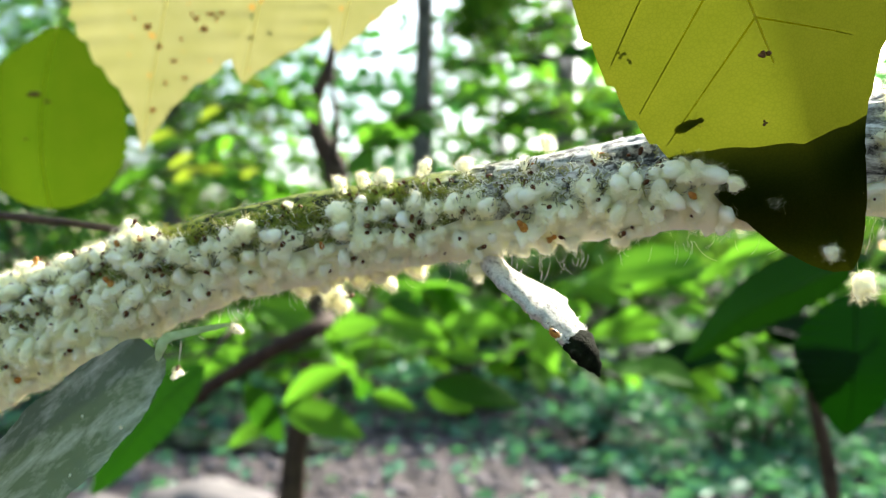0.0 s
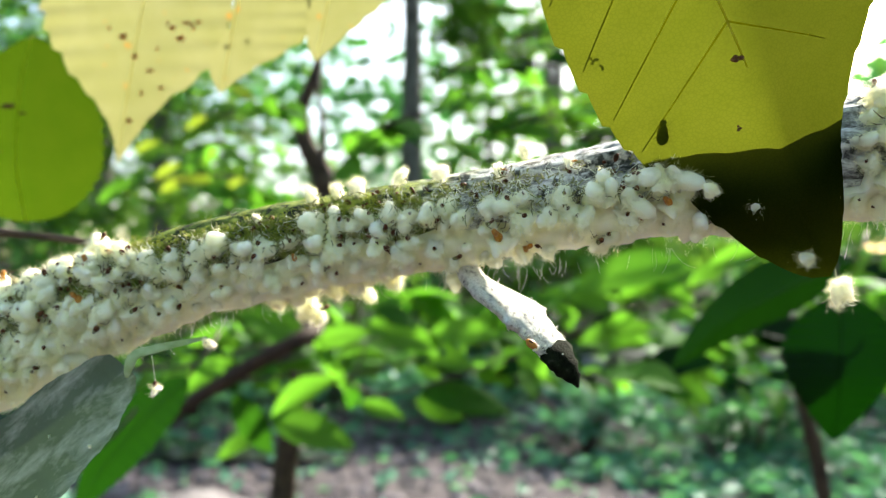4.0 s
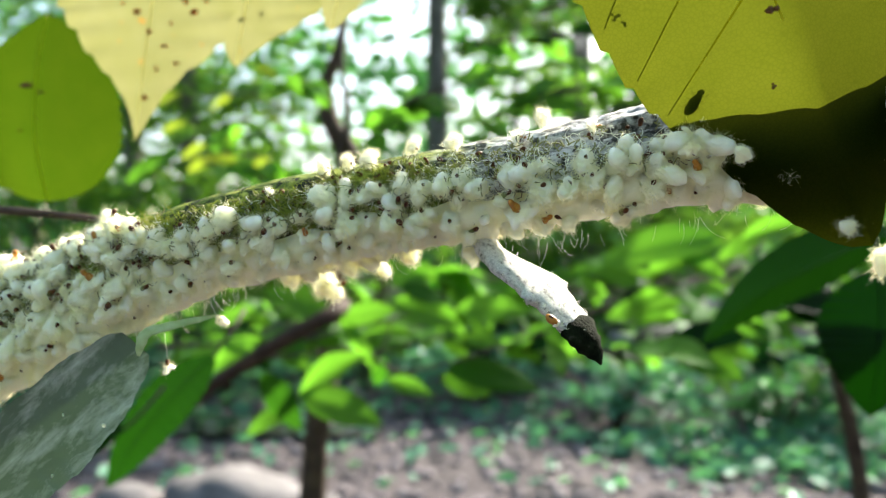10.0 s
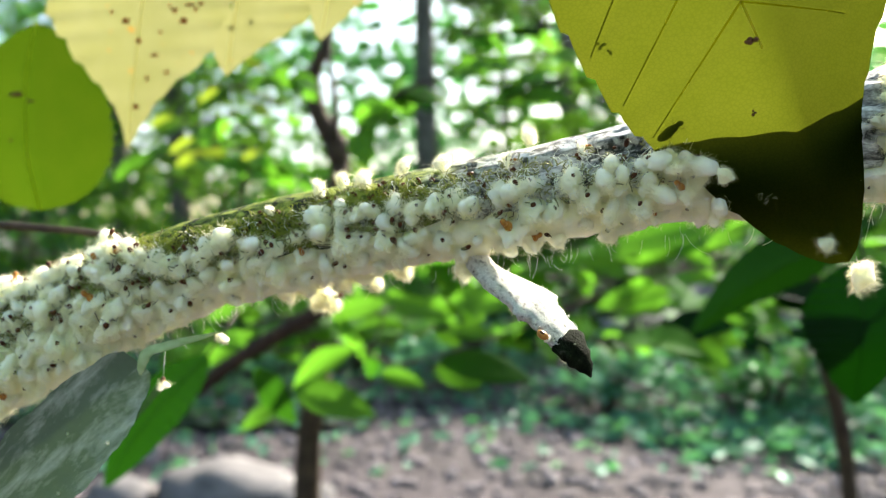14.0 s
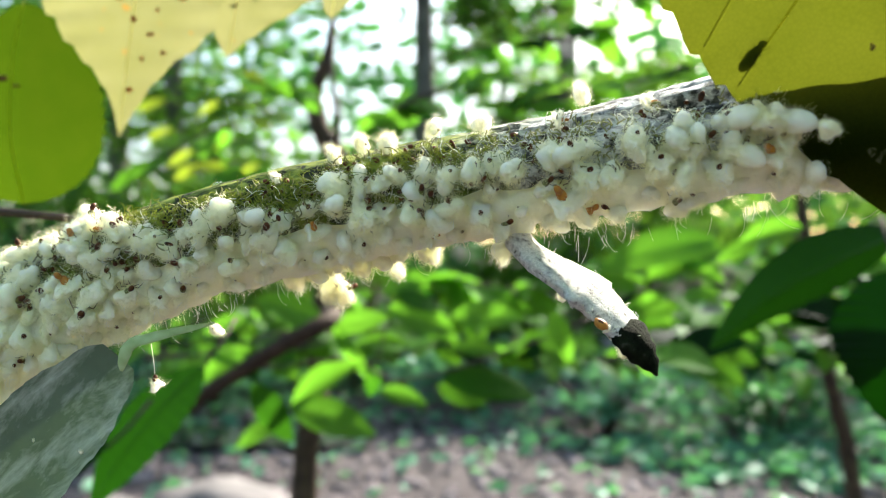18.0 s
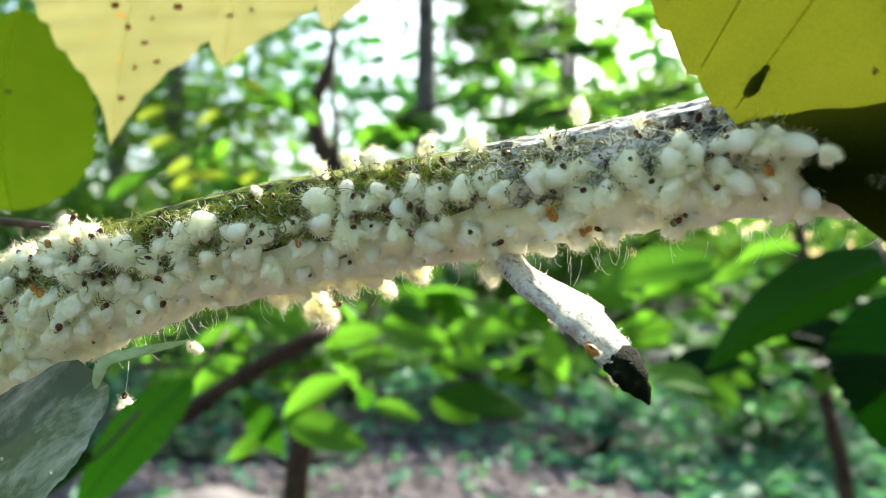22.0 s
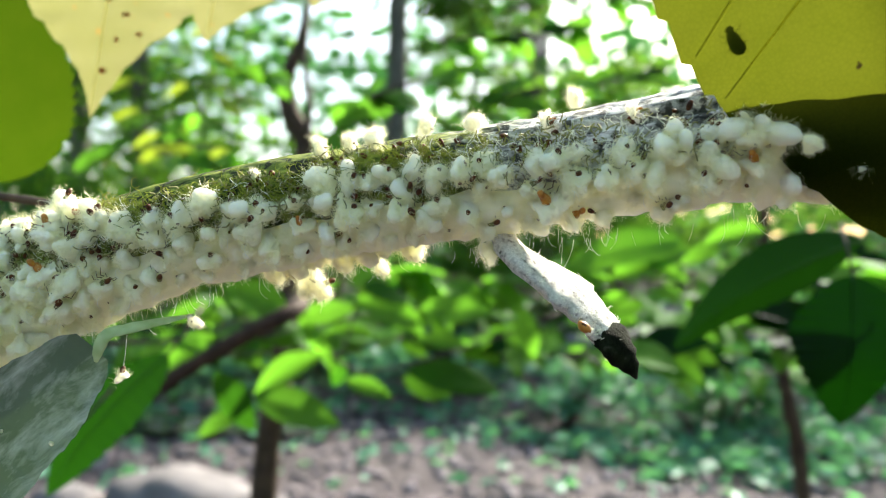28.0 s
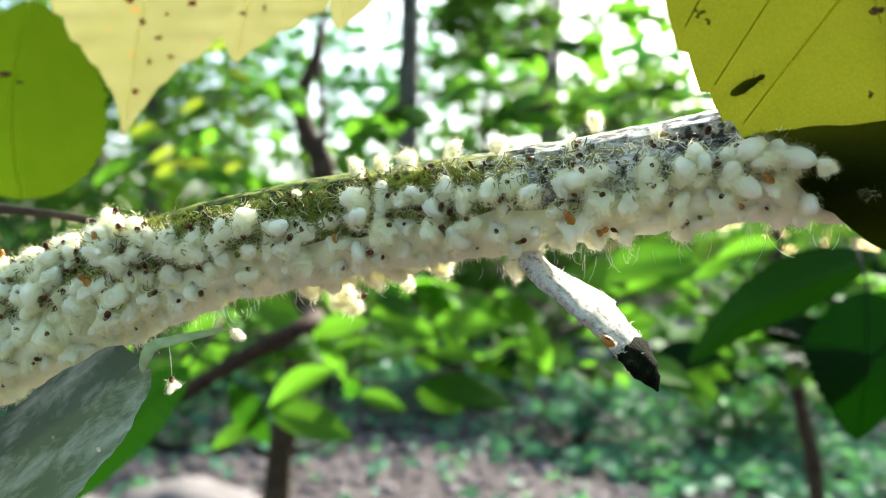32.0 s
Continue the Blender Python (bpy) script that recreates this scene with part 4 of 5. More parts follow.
# ---- the branch ----
AXIS = [(-0.160, 0.152, 1.148), (-0.121, 0.147, 1.1705), (-0.0967, 0.142, 1.1835), (-0.0693, 0.138, 1.1945), (-0.0432, 0.134, 1.2020), (-0.0185, 0.131, 1.2070),
        (0.0053, 0.128, 1.2110), (0.0281, 0.125, 1.2143), (0.0497, 0.121, 1.2180), (0.07, 0.117, 1.2208), (0.0856, 0.113, 1.2228), (0.1024, 0.11, 1.2248), (0.16, 0.10, 1.231)]
SPINE = spline(AXIS, 161)


def wood_r(x):
    """The branch's radius: thicker towards its foot."""
    return 0.0085 + 0.0022 * max(0.0, min(1.0, (x - 0.005) / 0.06))


def axis_at(x):
    for a, b in zip(SPINE, SPINE[1:]):
        if a.x <= x <= b.x:
            u = (x - a.x) / (b.x - a.x)
            return a.lerp(b, u), (b - a).normalized()
    return SPINE[-1].copy(), (SPINE[-1] - SPINE[-2]).normalized()


def on_branch(x, theta, lift=0.0):
    """A point of the bark at x, theta degrees up from the side that faces -y, with its outward direction."""
    p, d = axis_at(x)
    front = (Vector((0, -1, 0)) - d * d.dot(Vector((0, -1, 0)))).normalized()
    up = front.cross(d).normalized()
    if up.z < 0:
        up = -up
    a = radians(theta)
    out = front * math.cos(a) + up * math.sin(a)
    return p + out * (wood_r(x) + lift), out


def flake(pts, wide, thick, face):
    """A flattened bar of bark along pts, its broad side turned to face."""
    verts, faces, sides = [], [], 20
    face = Vector(face).normalized()
    n = len(pts)
    for i, p in enumerate(pts):
        d = (pts[min(i + 1, n - 1)] - pts[max(i - 1, 0)]).normalized()
        w = d.cross(face).normalized()
        f = w.cross(d).normalized()
        thin = thick * min(1.0, wide[i] / 0.0032)
        for k in range(sides):
            a = 2 * math.pi * k / sides
            q = p + w * wide[i] * math.cos(a) + f * thin * math.sin(a)
            r = 1 + 0.20 * noise.noise(q * 420) + 0.16 * noise.noise(q * 1100)
            verts.append(p + (q - p) * r)
    for i in range(n - 1):
        for k in range(sides):
            a, b = i * sides + k, i * sides + (k + 1) % sides
            faces.append((a, b, b + sides, a + sides))
    faces.append(tuple(range(sides))[::-1])
    faces.append(tuple(range((n - 1) * sides, n * sides)))
    return verts, faces


STUB_SPOT = []


def build_branch():
    base = new("beech_branch")
    o = Vector((0.0, 0.13, 1.21))
    base.location = o
    verts, faces = tube([p - o for p in SPINE], [wood_r(p.x) for p in SPINE], 48, 0.05, 120.0)
    for i, v in enumerate(verts):
        c = SPINE[i // 48] - o
        out = v - c
        th = math.degrees(math.atan2(out.z, -out.y))
        if 38 < th < 100:
            flat = max(0.0, min(1.0, (c.x + 0.03) / 0.03))
            k = math.cos(radians(32)) / math.cos(radians(th - 70))
            ridge = 1 + 0.10 * noise.noise(Vector((v.x * 90, th * 0.10, 3.0))) + 0.05 * noise.noise(Vector((v.x * 260, th * 0.3, 7.0)))
            verts[i] = c + out * (1 + (min(k, 1.0) * ridge - 1) * flat)
        groove = math.exp(-((th - 31 - 5 * noise.noise(Vector((c.x * 120, 0, 2)))) / 9) ** 2) * max(0.0, min(1.0, (c.x - 0.002) / 0.012))
        verts[i] = c + (verts[i] - c) * (1 - 0.30 * groove)
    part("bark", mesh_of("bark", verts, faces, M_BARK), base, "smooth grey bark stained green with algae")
    stub = [(0.0078, 0.1285, 1.2035), (0.0115, 0.126, 1.1979), (0.0147, 0.124, 1.195), (0.0196, 0.1225, 1.1919), (0.0229, 0.1208, 1.1889), (0.0253, 0.119, 1.1859), (0.0272, 0.1177, 1.1831)]
    wide = [0.0036, 0.0034, 0.0034, 0.0036, 0.0040, 0.0044, 0.0049, 0.0056, 0.0066, 0.0084, 0.0080, 0.0054, 0.0056, 0.0056, 0.0054, 0.0051, 0.0044, 0.0030]
    turned = (0.50, -0.42, 0.76)
    st = part("broken_stub", mesh_of("broken_stub", *flake(spline([Vector(p) - o for p in stub], 18), wide, 0.0020, turned), M_LICHEN), base, "broken side stub crusted with white lichen")
    tip = [(0.0258, 0.1186, 1.1858), (0.0275, 0.1177, 1.1832), (0.0292, 0.1172, 1.1806), (0.0308, 0.1168, 1.1776)]
    part("broken_tip", mesh_of("broken_tip", *flake(spline([Vector(p) - o for p in tip], 11), [0.0020, 0.0042, 0.0055, 0.0050, 0.0046, 0.0036, 0.0034, 0.0024, 0.0021, 0.0010, 0.0003], 0.0021, turned), M_DARKWOOD), st, "dark rotten splintered end")
    for k, (a, b) in enumerate((((0.0285, 0.1172, 1.1812), (0.0303, 0.1165, 1.1786)), ((0.0262, 0.1168, 1.1818), (0.0284, 0.1165, 1.1790)), ((0.0300, 0.1180, 1.1812), (0.0312, 0.1175, 1.1786)))):
        part("splinter", mesh_of("splinter", *tube([Vector(a) - o, (Vector(a) + Vector(b)) / 2 - o + Vector((0.0002, 0, 0)), Vector(b) - o], (0.0007, 0.0001), 6, 0.3, 800.0), M_DARKWOOD), st, "dark rotten splinter")
    lint = random.Random(61)
    sides = [v.co.copy() for v in st.data.vertices]
    for k in range(170):
        q = lint.choice(sides[100:])
        d = Vector((lint.gauss(0.2, .6), lint.gauss(-0.6, .4), lint.gauss(0.4, .6))).normalized() * lint.uniform(.0005, .0012)
        part("wool_fibre", mesh_of("wool_fibre", *tube([q, q + d * 0.5 + Vector((0, -0.0002, 0.0001)), q + d], (0.00006, 0.00004), 4), M_THREAD), st)
    spot = min(sides, key=lambda v: (v.x + o.x - 0.0219) ** 2 + (v.z + o.z - 1.1871) ** 2 + (v.y + o.y - 0.110) ** 2)
    STUB_SPOT.append(spot + o)
    # the large backlit leaf that hangs before the branch
    spine = [Vector(p) - o for p in ((0.015, 0.064, 1.284), (0.0312, 0.078, 1.2597), (0.0483, 0.092, 1.2398), (0.0597, 0.1005, 1.2242), (0.0718, 0.1045, 1.1990))]
    left, right = Vector((-0.80, 0.62, -0.56)), Vector((0.82, 0.24, 0.45))

    def half(t):
        return 0.0225 * max(0.0, math.sin(math.pi * t ** 0.95)) ** 0.62 * (1 - 0.12 * t)

    lf = part("leaf", mesh_of("leaf", *blade(spine, left, right, half, 0.05, 91, 6, 0.04, 0.012, 13, 2.2), M_LEAF_LIT), base, "large translucent yellow-green leaf lit from behind")
    rib = spline(spine, 40)
    near = Vector((0.00006, -0.00014, 0.00003))
    part("midrib", mesh_of("midrib", *ribbon([p + near for p in rib[:25]], 0.0004, 0.0002, (0.82, 0.2, 0.57)), M_VEIN), lf)
    for k in range(4, 24, 4):
        for vec in (left, right):
            w = half(min(1.0, (k + 5) / 39)) * 0.93
            tipp = rib[min(39, k + 5)] + vec * w + near * 0.5
            midp = rib[k].lerp(tipp, 0.5) + near * 0.7
            part("vein", mesh_of("vein", *ribbon([rib[k] + near, midp, tipp], 0.0002, 0.0001, (0.5, 0, 0.85) if vec is right else (0.8, 0, -0.3)), M_VEIN), lf)
    for x, y, z, w in ((0.0503, 0.0925, 0.0229 + 1.21, 0.0012), (0.034, 0.1055, 1.2395, 0.0009), (0.0345, 0.1052, 1.2375, 0.0006), (0.0524, 0.0965, 1.2229, 0.0006)):
        for j in range(5):
            c = Vector((x, y, z)) - o + Vector((rnd.gauss(0, w * .5), -0.0006, rnd.gauss(0, w * .5)))
            part("blemish", mesh_of("blemish", *ball(*c, w * 0.4, 0.00025, w * 0.3, 4, 6, 0.4, 1.5, j), M_SPOT), lf)
    # the waxy leaf below the branch
    sp2 = [Vector(p) - o for p in ((-0.0605, 0.1285, 1.1800), (-0.0665, 0.1250, 1.1725), (-0.0750, 0.1215, 1.1630), (-0.087, 0.118, 1.150), (-0.104, 0.115, 1.132))]
    lf2 = part("leaf", mesh_of("leaf", *blade(sp2, (-0.7, -0.12, 0.7), (0.7, 0.22, -0.7), lambda t: 0.0088 * max(0.0, math.sin(math.pi * min(1.0, (t * 0.93 + 0.05)))) ** 0.5 * (1 + 0.10 * noise.noise(Vector((t * 9, 1, 4)))), 0.03, 91, 6, 0.25, 0.015, 17), M_LEAF_SHADE), base, "grey-green waxy leaf dusted with white wool")
    rib2 = spline(sp2, 24)
    curl = [Vector(p) - o for p in ((-0.0572, 0.1225, 1.1785), (-0.0566, 0.1222, 1.1808), (-0.0549, 0.1225, 1.1833), (-0.0495, 0.124, 1.1846), (-0.0432, 0.128, 1.1858))]
    part("curled_rim", mesh_of("curled_rim", *flake(spline(curl, 16), [0.0003, 0.0006, 0.0008, 0.0010, 0.0012, 0.0013, 0.0014, 0.0014, 0.0013, 0.0012, 0.0012, 0.0010, 0.0009, 0.0007, 0.0005, 0.0003], 0.0009, (0.1, -0.6, 0.7)), M_RIM), lf2, "pale curled leaf rim")
    for j in range(9):
        k = rnd.randrange(6, 22)
        q = rib2[k] + Vector((-0.72, -0.25, 0.6)) * rnd.uniform(-0.008, 0.008) + Vector((-0.0005, -0.0018, -0.0002))
        part("wool_speck", mesh_of("wool_speck", *ball(*q, rnd.uniform(.0002, .0006), 0.0002, rnd.uniform(.0002, .0006), 4, 6, 0.4, 2.0, j), M_WOOL), lf2)
    tagged(base, "beech branch with broken stub and leaves, crusted with woolly insects", "branch")


build_branch()


# ---- woolly aphids ----
def fibre(verts, faces, rng, p, g, ln, half=0.000026):
    """One fine bent fibre from p along g."""
    side = g.cross(Vector((rng.gauss(0, 1), rng.gauss(0, 1), rng.gauss(0, 1)))).normalized() * half
    bend = Vector((rng.gauss(0, .6), rng.gauss(0, .6), rng.gauss(0, .6))) * ln
    o = len(verts)
    verts += [p - side, p + side, p + g * ln * 0.55 + bend * 0.2 + side * 0.8, p + g * ln * 0.55 + bend * 0.2 - side * 0.8, p + g * ln + bend]
    faces += [(o, o + 1, o + 2, o + 3), (o + 3, o + 2, o + 4)]


def puff(rng, rx, ry, rz, cz, fibres, shag, lobes=6):
    """A tuft of wax wool. Returns its lumpy soft core, and the loose fleece of fine fibres on it."""
    seed = rng.uniform(0, 90)
    knots = []
    for _ in range(lobes):
        u, a = rng.uniform(-0.9, 1.0), rng.uniform(0, 6.283)
        w = math.sqrt(1 - u * u)
        knots.append((Vector((w * math.cos(a), w * math.sin(a), u)), rng.uniform(0.15, 0.50)))

    def reach(n):
        bulge = sum(h * max(0.0, n.dot(k)) ** 7 for k, h in knots)
        return 0.50 + bulge + 0.16 * noise.noise(n * 2.1 + Vector((seed, 0, seed))) + 0.10 * noise.noise(n * 4.5 + Vector((0, seed, 0))) + 0.05 * noise.noise(n * 10.0 + Vector((seed, seed, 0)))

    verts, faces = ball(0, 0, 0, 1, 1, 1, 20, 26)
    core = [Vector((n.x * rx, n.y * ry, n.z * rz)) * reach(n) + Vector((0, 0, cz)) for n in verts]
    hv, hf = [], []
    for i in range(fibres):
        th, ph = math.acos(rng.uniform(-0.9, 1)), rng.uniform(0, 6.283)
        n = Vector((math.sin(th) * math.cos(ph), math.sin(th) * math.sin(ph), math.cos(th)))
        p = Vector((n.x * rx, n.y * ry, n.z * rz)) * reach(n) * rng.uniform(0.85, 1.25) + Vector((0, 0, cz))
        g = (n * 0.55 + Vector((rng.gauss(0, .6), rng.gauss(0, .6), rng.gauss(0.4, .5)))).normalized()
        ln = shag * rng.uniform(0.45, 1.2) * (1.6 if rng.random() < 0.03 else 1.0)
        fibre(hv, hf, rng, p, g, ln)
    return (core, faces), (hv, hf)


def tuft(ob, rng, *shape, label=""):
    """The wool of one insect: core and fleece, as two parts of ob."""
    core, nap = puff(rng, *shape)
    part("wool", mesh_of("wool", *core, M_WOOL), ob, label)
    part("fleece", mesh_of("fleece", *nap, M_FLEECE), ob, "loose fine wax fibres")


def thread(rng, start, direction, length, r=0.00005, curl=1.0, n=8):
    pts, p, d = [Vector(start)], Vector(start), Vector(direction).normalized()
    axis = Vector((rng.gauss(0, 1), rng.gauss(0, 1), rng.gauss(0, 1))).normalized()
    for i in range(n):
        p = p + d * (length / n)
        pts.append(p.copy())
        d = (Matrix.Rotation(curl * rng.uniform(0.05, 0.5), 3, axis) @ d).normalized()
    return tube(pts, (r, r * 0.6), 4, cap=False)


def aphid_template(seed, size=1.0, legs=False, threads=2, amber=False, shag=0.0008, clump=False):
    rng = random.Random(seed)
    rx, ry, rz = 0.0028 * rng.uniform(.8, 1.2), 0.0026 * rng.uniform(.85, 1.15), 0.0037 * rng.uniform(.8, 1.2)
    body = mesh_of("woolly_aphid", *ball(0, 0.0008 if legs else 0.0, 0.0022, 0.0008, 0.0017, 0.0009, 8, 10, 0.1, 2.0, seed), M_AMBER if amber else M_BODY)
    ob = new("woolly_aphid", body)
    tuft(ob, rng, rx, ry, rz, 0.0025, 1300, shag * (1.1 if clump else 0.9), 11 if clump else 7)
    part("head", mesh_of("head", *ball(0, 0.0029 if legs else 0.0013, 0.0024, 0.00052, 0.00085, 0.00055, 6, 8, 0.1, 2.0, seed), M_AMBER if amber else M_HEAD), ob)
    for i in range(threads):
        d = Vector((rng.gauss(0, .6), rng.gauss(-.3, .6), 1))
        part("wax_thread", mesh_of("wax_thread", *thread(rng, (rng.gauss(0, .0008), rng.gauss(0, .0008), 0.0046), d, rng.uniform(.0015, .0035)), M_THREAD), ob)
    if legs:
        for s in (-1, 1):
            for k, y in enumerate((0.0017, 0.0009, 0.0001)):
                q = [(s * 0.0005, y, 0.0009), (s * 0.0014, y + (1 - k) * 0.0005, 0.0013), (s * 0.0020, y + (1 - k) * 0.0011, 0.0001)]
                part("leg", mesh_of("leg", *tube(q, (0.00009, 0.00005), 5), M_HEAD), ob)
            part("antenna", mesh_of("antenna", *tube([(s * 0.0002, 0.0025, 0.0012), (s * 0.0006, 0.0032, 0.0016), (s * 0.0011, 0.0036, 0.0013)], (0.00006, 0.00004), 4), M_HEAD), ob)
    return ob


TEMPLATES = [aphid_template(100 + i, threads=(0, 1, 2, 3)[i % 4], shag=(0.0009, 0.0011)[i % 2]) for i in range(7)]
TEMPLATES += [aphid_template(120 + i, legs=True, threads=2) for i in range(3)]
TEMPLATES += [aphid_template(130, legs=True, threads=1, amber=True)]
TEMPLATES += [aphid_template(140 + i, threads=6, shag=0.0011, clump=True) for i in range(3)]
APHIDS = []          # (object, pose, how lively)
LABELS = ["white woolly aphid clinging to the bark under a wool tuft", "white woolly aphid with a shaggy tuft on the bark",
          "woolly aphid with dark head showing beside its wool"]


def aphid(template, m, size, label, lively=0.0):
    ob = copy_thing(TEMPLATES[template], m)
    ob.scale = (size, size, size)
    tagged(ob, label, "aphid", "aphids on the branch")
    APHIDS.append((ob, m.copy(), lively))
    return ob


def thick(x):
    """Extra depth of the wool towards the branch's thin end."""
    return 0.0042 * max(0.0, min(1.0, (-0.048 - x) / 0.030))


def wool_edge(x):
    """How far up the bark the wool reaches at x, in degrees; lower along the two bare stretches."""
    bare = math.exp(-((x + 0.036) / 0.017) ** 2) * 26 + math.exp(-((x - 0.030) / 0.016) ** 2) * 22
    return 24 - 7 * max(0.0, min(1.0, (x + 0.01) / 0.02)) + 15 * noise.noise(Vector((x * 90, 2.0, 0))) - bare * 0.2 + 58 * max(0.0, min(1.0, (-0.052 - x) / 0.012)) + (30 if x > 0.078 else 0)


def settle_colony():
    rng = random.Random(5)
    taken = []
    tries = 0
    while len(taken) < 320 and tries < 40000:
        tries += 1
        x = rng.uniform(-0.118, 0.098)
        theta = rng.uniform(-60, 88)
        edge = wool_edge(x)
        if theta > -8 and x > -0.05 and noise.noise(Vector((x * 210, theta * 0.05, 8.0))) > 0.28:
            continue
        if theta > edge and rng.random() > 0.0002:
            continue
        if 0.047 < x < 0.08 and theta > (4 if x < 0.051 else -34) + 8 * noise.noise(Vector((x * 200, 0, 0))):
            continue
        if 0.014 < x < 0.05 and theta < -66:
            continue
        p, out = on_branch(x, theta, -0.0002 + (0.0008 + 0.9 * thick(x)) * max(0.0, min(1.0, (-theta - 15) / 25)))
        if any((p - q).length < (0.0033 if theta > -25 else 0.0036) for q in taken):
            continue
        taken.append(p)
        dense = theta <= edge
        hang = Vector((rng.gauss(0, .25), -0.12, rng.uniform(-1.0, -0.35) if dense else 0.05)) if theta > -60 else Vector((rng.gauss(0, .2), 0, -0.25))
        d = out * (0.6 if dense else 0.45) + hang + (Vector((0, 0, 0)) if dense else Vector((rng.gauss(0, .5), -0.3, 0)))
        spin = Vector((rng.gauss(0, .7), -0.3, 1.0))
        if abs(d.normalized().dot(spin.normalized())) > 0.95:
            spin = Vector((1, -0.3, 0.3))
        size = rng.uniform(0.68, 1.18) * (1.0 if dense else 0.85) * (0.8 if theta < -35 else 1.0)
        visible = theta > -70
        k = rng.choice((7, 8, 9)) if visible and rng.random() < 0.19 else rng.randrange(0, 7)
        if visible and rng.random() < 0.06:
            k = 10
        if k < 7 and (not dense or rng.random() < 0.22):
            k = rng.choice((11, 12, 13))
        lab = LABELS[1] if k > 10 else "woolly aphid with an amber-orange body amid white wool" if k == 10 else LABELS[2] if k >= 7 else LABELS[k % 2]
        aphid(k, place_on(p, d, spin), size, lab, rng.uniform(0.3, 1.0) if visible and rng.random() < 0.45 else 0.0)


settle_colony()

# wool tufts that stand up along the top of the bark
for x, theta, k, s, lab in [
    (-0.0628, 46, 10, 0.85, "woolly aphid with an amber-orange body amid white wool"), (-0.0300, 40, 3, 0.42, LABELS[0]), (-0.0195, 60, 11, 0.58, LABELS[1]), (-0.0150, 68, 1, 0.62, LABELS[0]),
    (-0.0022, 66, 2, 0.66, LABELS[0]), (0.0058, 57, 4, 0.64, LABELS[0]), (0.0225, 80, 12, 0.60, LABELS[1]),
    (0.0175, 42, 10, 0.52, "woolly aphid with an amber-orange body amid white wool"), (0.0315, 38, 10, 0.48, "woolly aphid with an amber-orange body amid white wool"),
]:
    p, out = on_branch(x, theta, -0.0003)
    aphid(k, place_on(p, out * 0.8 + Vector((0.1, -0.5, 0.1)), Vector((1, -0.4, 0.2))), s, lab, 0.5)
# stragglers on the leaf and stub
for p, out, up, k, s, lab in [
    ((0.0436, 0.1080, 1.2150), (0.1, -1, 0.2), (0.6, 0, -1), 0, 0.62, "white woolly aphid standing at the edge of a leaf"),
    ((0.0505, 0.1045, 1.2140), (0.2, -1, -0.1), (-0.4, 0, 1), 4, 0.55, "white woolly aphid standing at the edge of a leaf"),
    ((-0.0270, 0.1500, 1.1935), (0.1, -0.1, -1), (1, 0.2, 0), 3, 1.2, "bright sunlit woolly aphid with trailing threads under the branch"),
    ((-0.0255, 0.1490, 1.1915), (0.5, -0.1, -1), (1, 0.2, 0), 7, 1.0, "bright sunlit woolly aphid with trailing threads under the branch"),
    ((-0.0120, 0.1480, 1.1958), (-0.2, -0.1, -1), (1, 0.2, 0), 2, 0.8, "bright sunlit woolly aphid with trailing threads under the branch"),
    ((0.0745, 0.1075, 1.1985), (0.2, -0.4, -1), (1, -0.3, 0.2), 12, 0.8, "woolly aphid hanging from the tip of a leaf"),
    ((0.0690, 0.1060, 1.2030), (-0.3, -0.6, -0.6), (1, -0.3, 0.2), 11, 0.6, "woolly aphid hanging from the tip of a leaf"),
]:
    aphid(k, place_on(Vector(p), Vector(out), Vector(up)), s, lab, 0.5)
for p, k, s, lab in [
    ((0.0076, 0.1260, 1.1991), 5, 0.7, "white woolly aphid hanging beside the broken stub"), ((0.0142, 0.1245, 1.1962), 3, 0.6, "white woolly aphid hanging beside the broken stub"),
    ((0.0180, 0.1235, 1.1918), 6, 0.5, "small woolly aphid hanging under the broken stub"), ((0.0265, 0.1195, 1.1825), 0, 0.5, "small woolly aphid hanging at the tip of the broken stub"),
    ((-0.0432, 0.1280, 1.1859), 2, 0.5, "small pale woolly aphid hanging from a leaf rim"),
]:
    aphid(k, place_on(Vector(p), Vector((0.1, -0.1, -1)), Vector((0.3, 1, 0.2))), s, lab, 0.5)
for i in range(9):
    x, theta = -0.034 + 0.0032 * i, -118 - 6 * (i % 4)
    p, out = on_branch(x, theta, 0.001)
    aphid((0, 2, 4, 6)[i % 4], place_on(p, out + Vector((0.1 * (i % 3 - 1), 0.1, -0.6)), Vector((1, 0.2, 0.3))), 1.15, "sunlit white woolly aphid hanging under the branch", 0.4 if i % 2 else 0.0)
for ob in TEMPLATES:
    for c in list(ob.children_recursive):
        bpy.data.objects.remove(c)
    bpy.data.objects.remove(ob)


def dangling_aphid():
    rng = random.Random(9)
    ob = new("dangling_aphid", mesh_of("dangling_aphid", *ball(0, 0, -0.0060, 0.0005, 0.0005, 0.0009, 8, 10, 0.1, 2.0, 4.0), M_HEAD))
    tuft(ob, rng, 0.0013, 0.0012, 0.0013, -0.0068, 200, 0.0008, label="ragged bright white wool")
    part("silk", mesh_of("silk", *tube([(0, 0, 0.0003), (0.0001, 0, -0.003), (0, 0, -0.0062)], (0.00004, 0.00004), 4), M_THREAD), ob, "fine hanging thread")
    ob.location = (-0.0556, 0.1305, 1.1815)
    tagged(ob, "small white aphid dangling on a thread under a leaf", "aphid", "aphids on the branch")
    return ob


DANGLER = dangling_aphid()


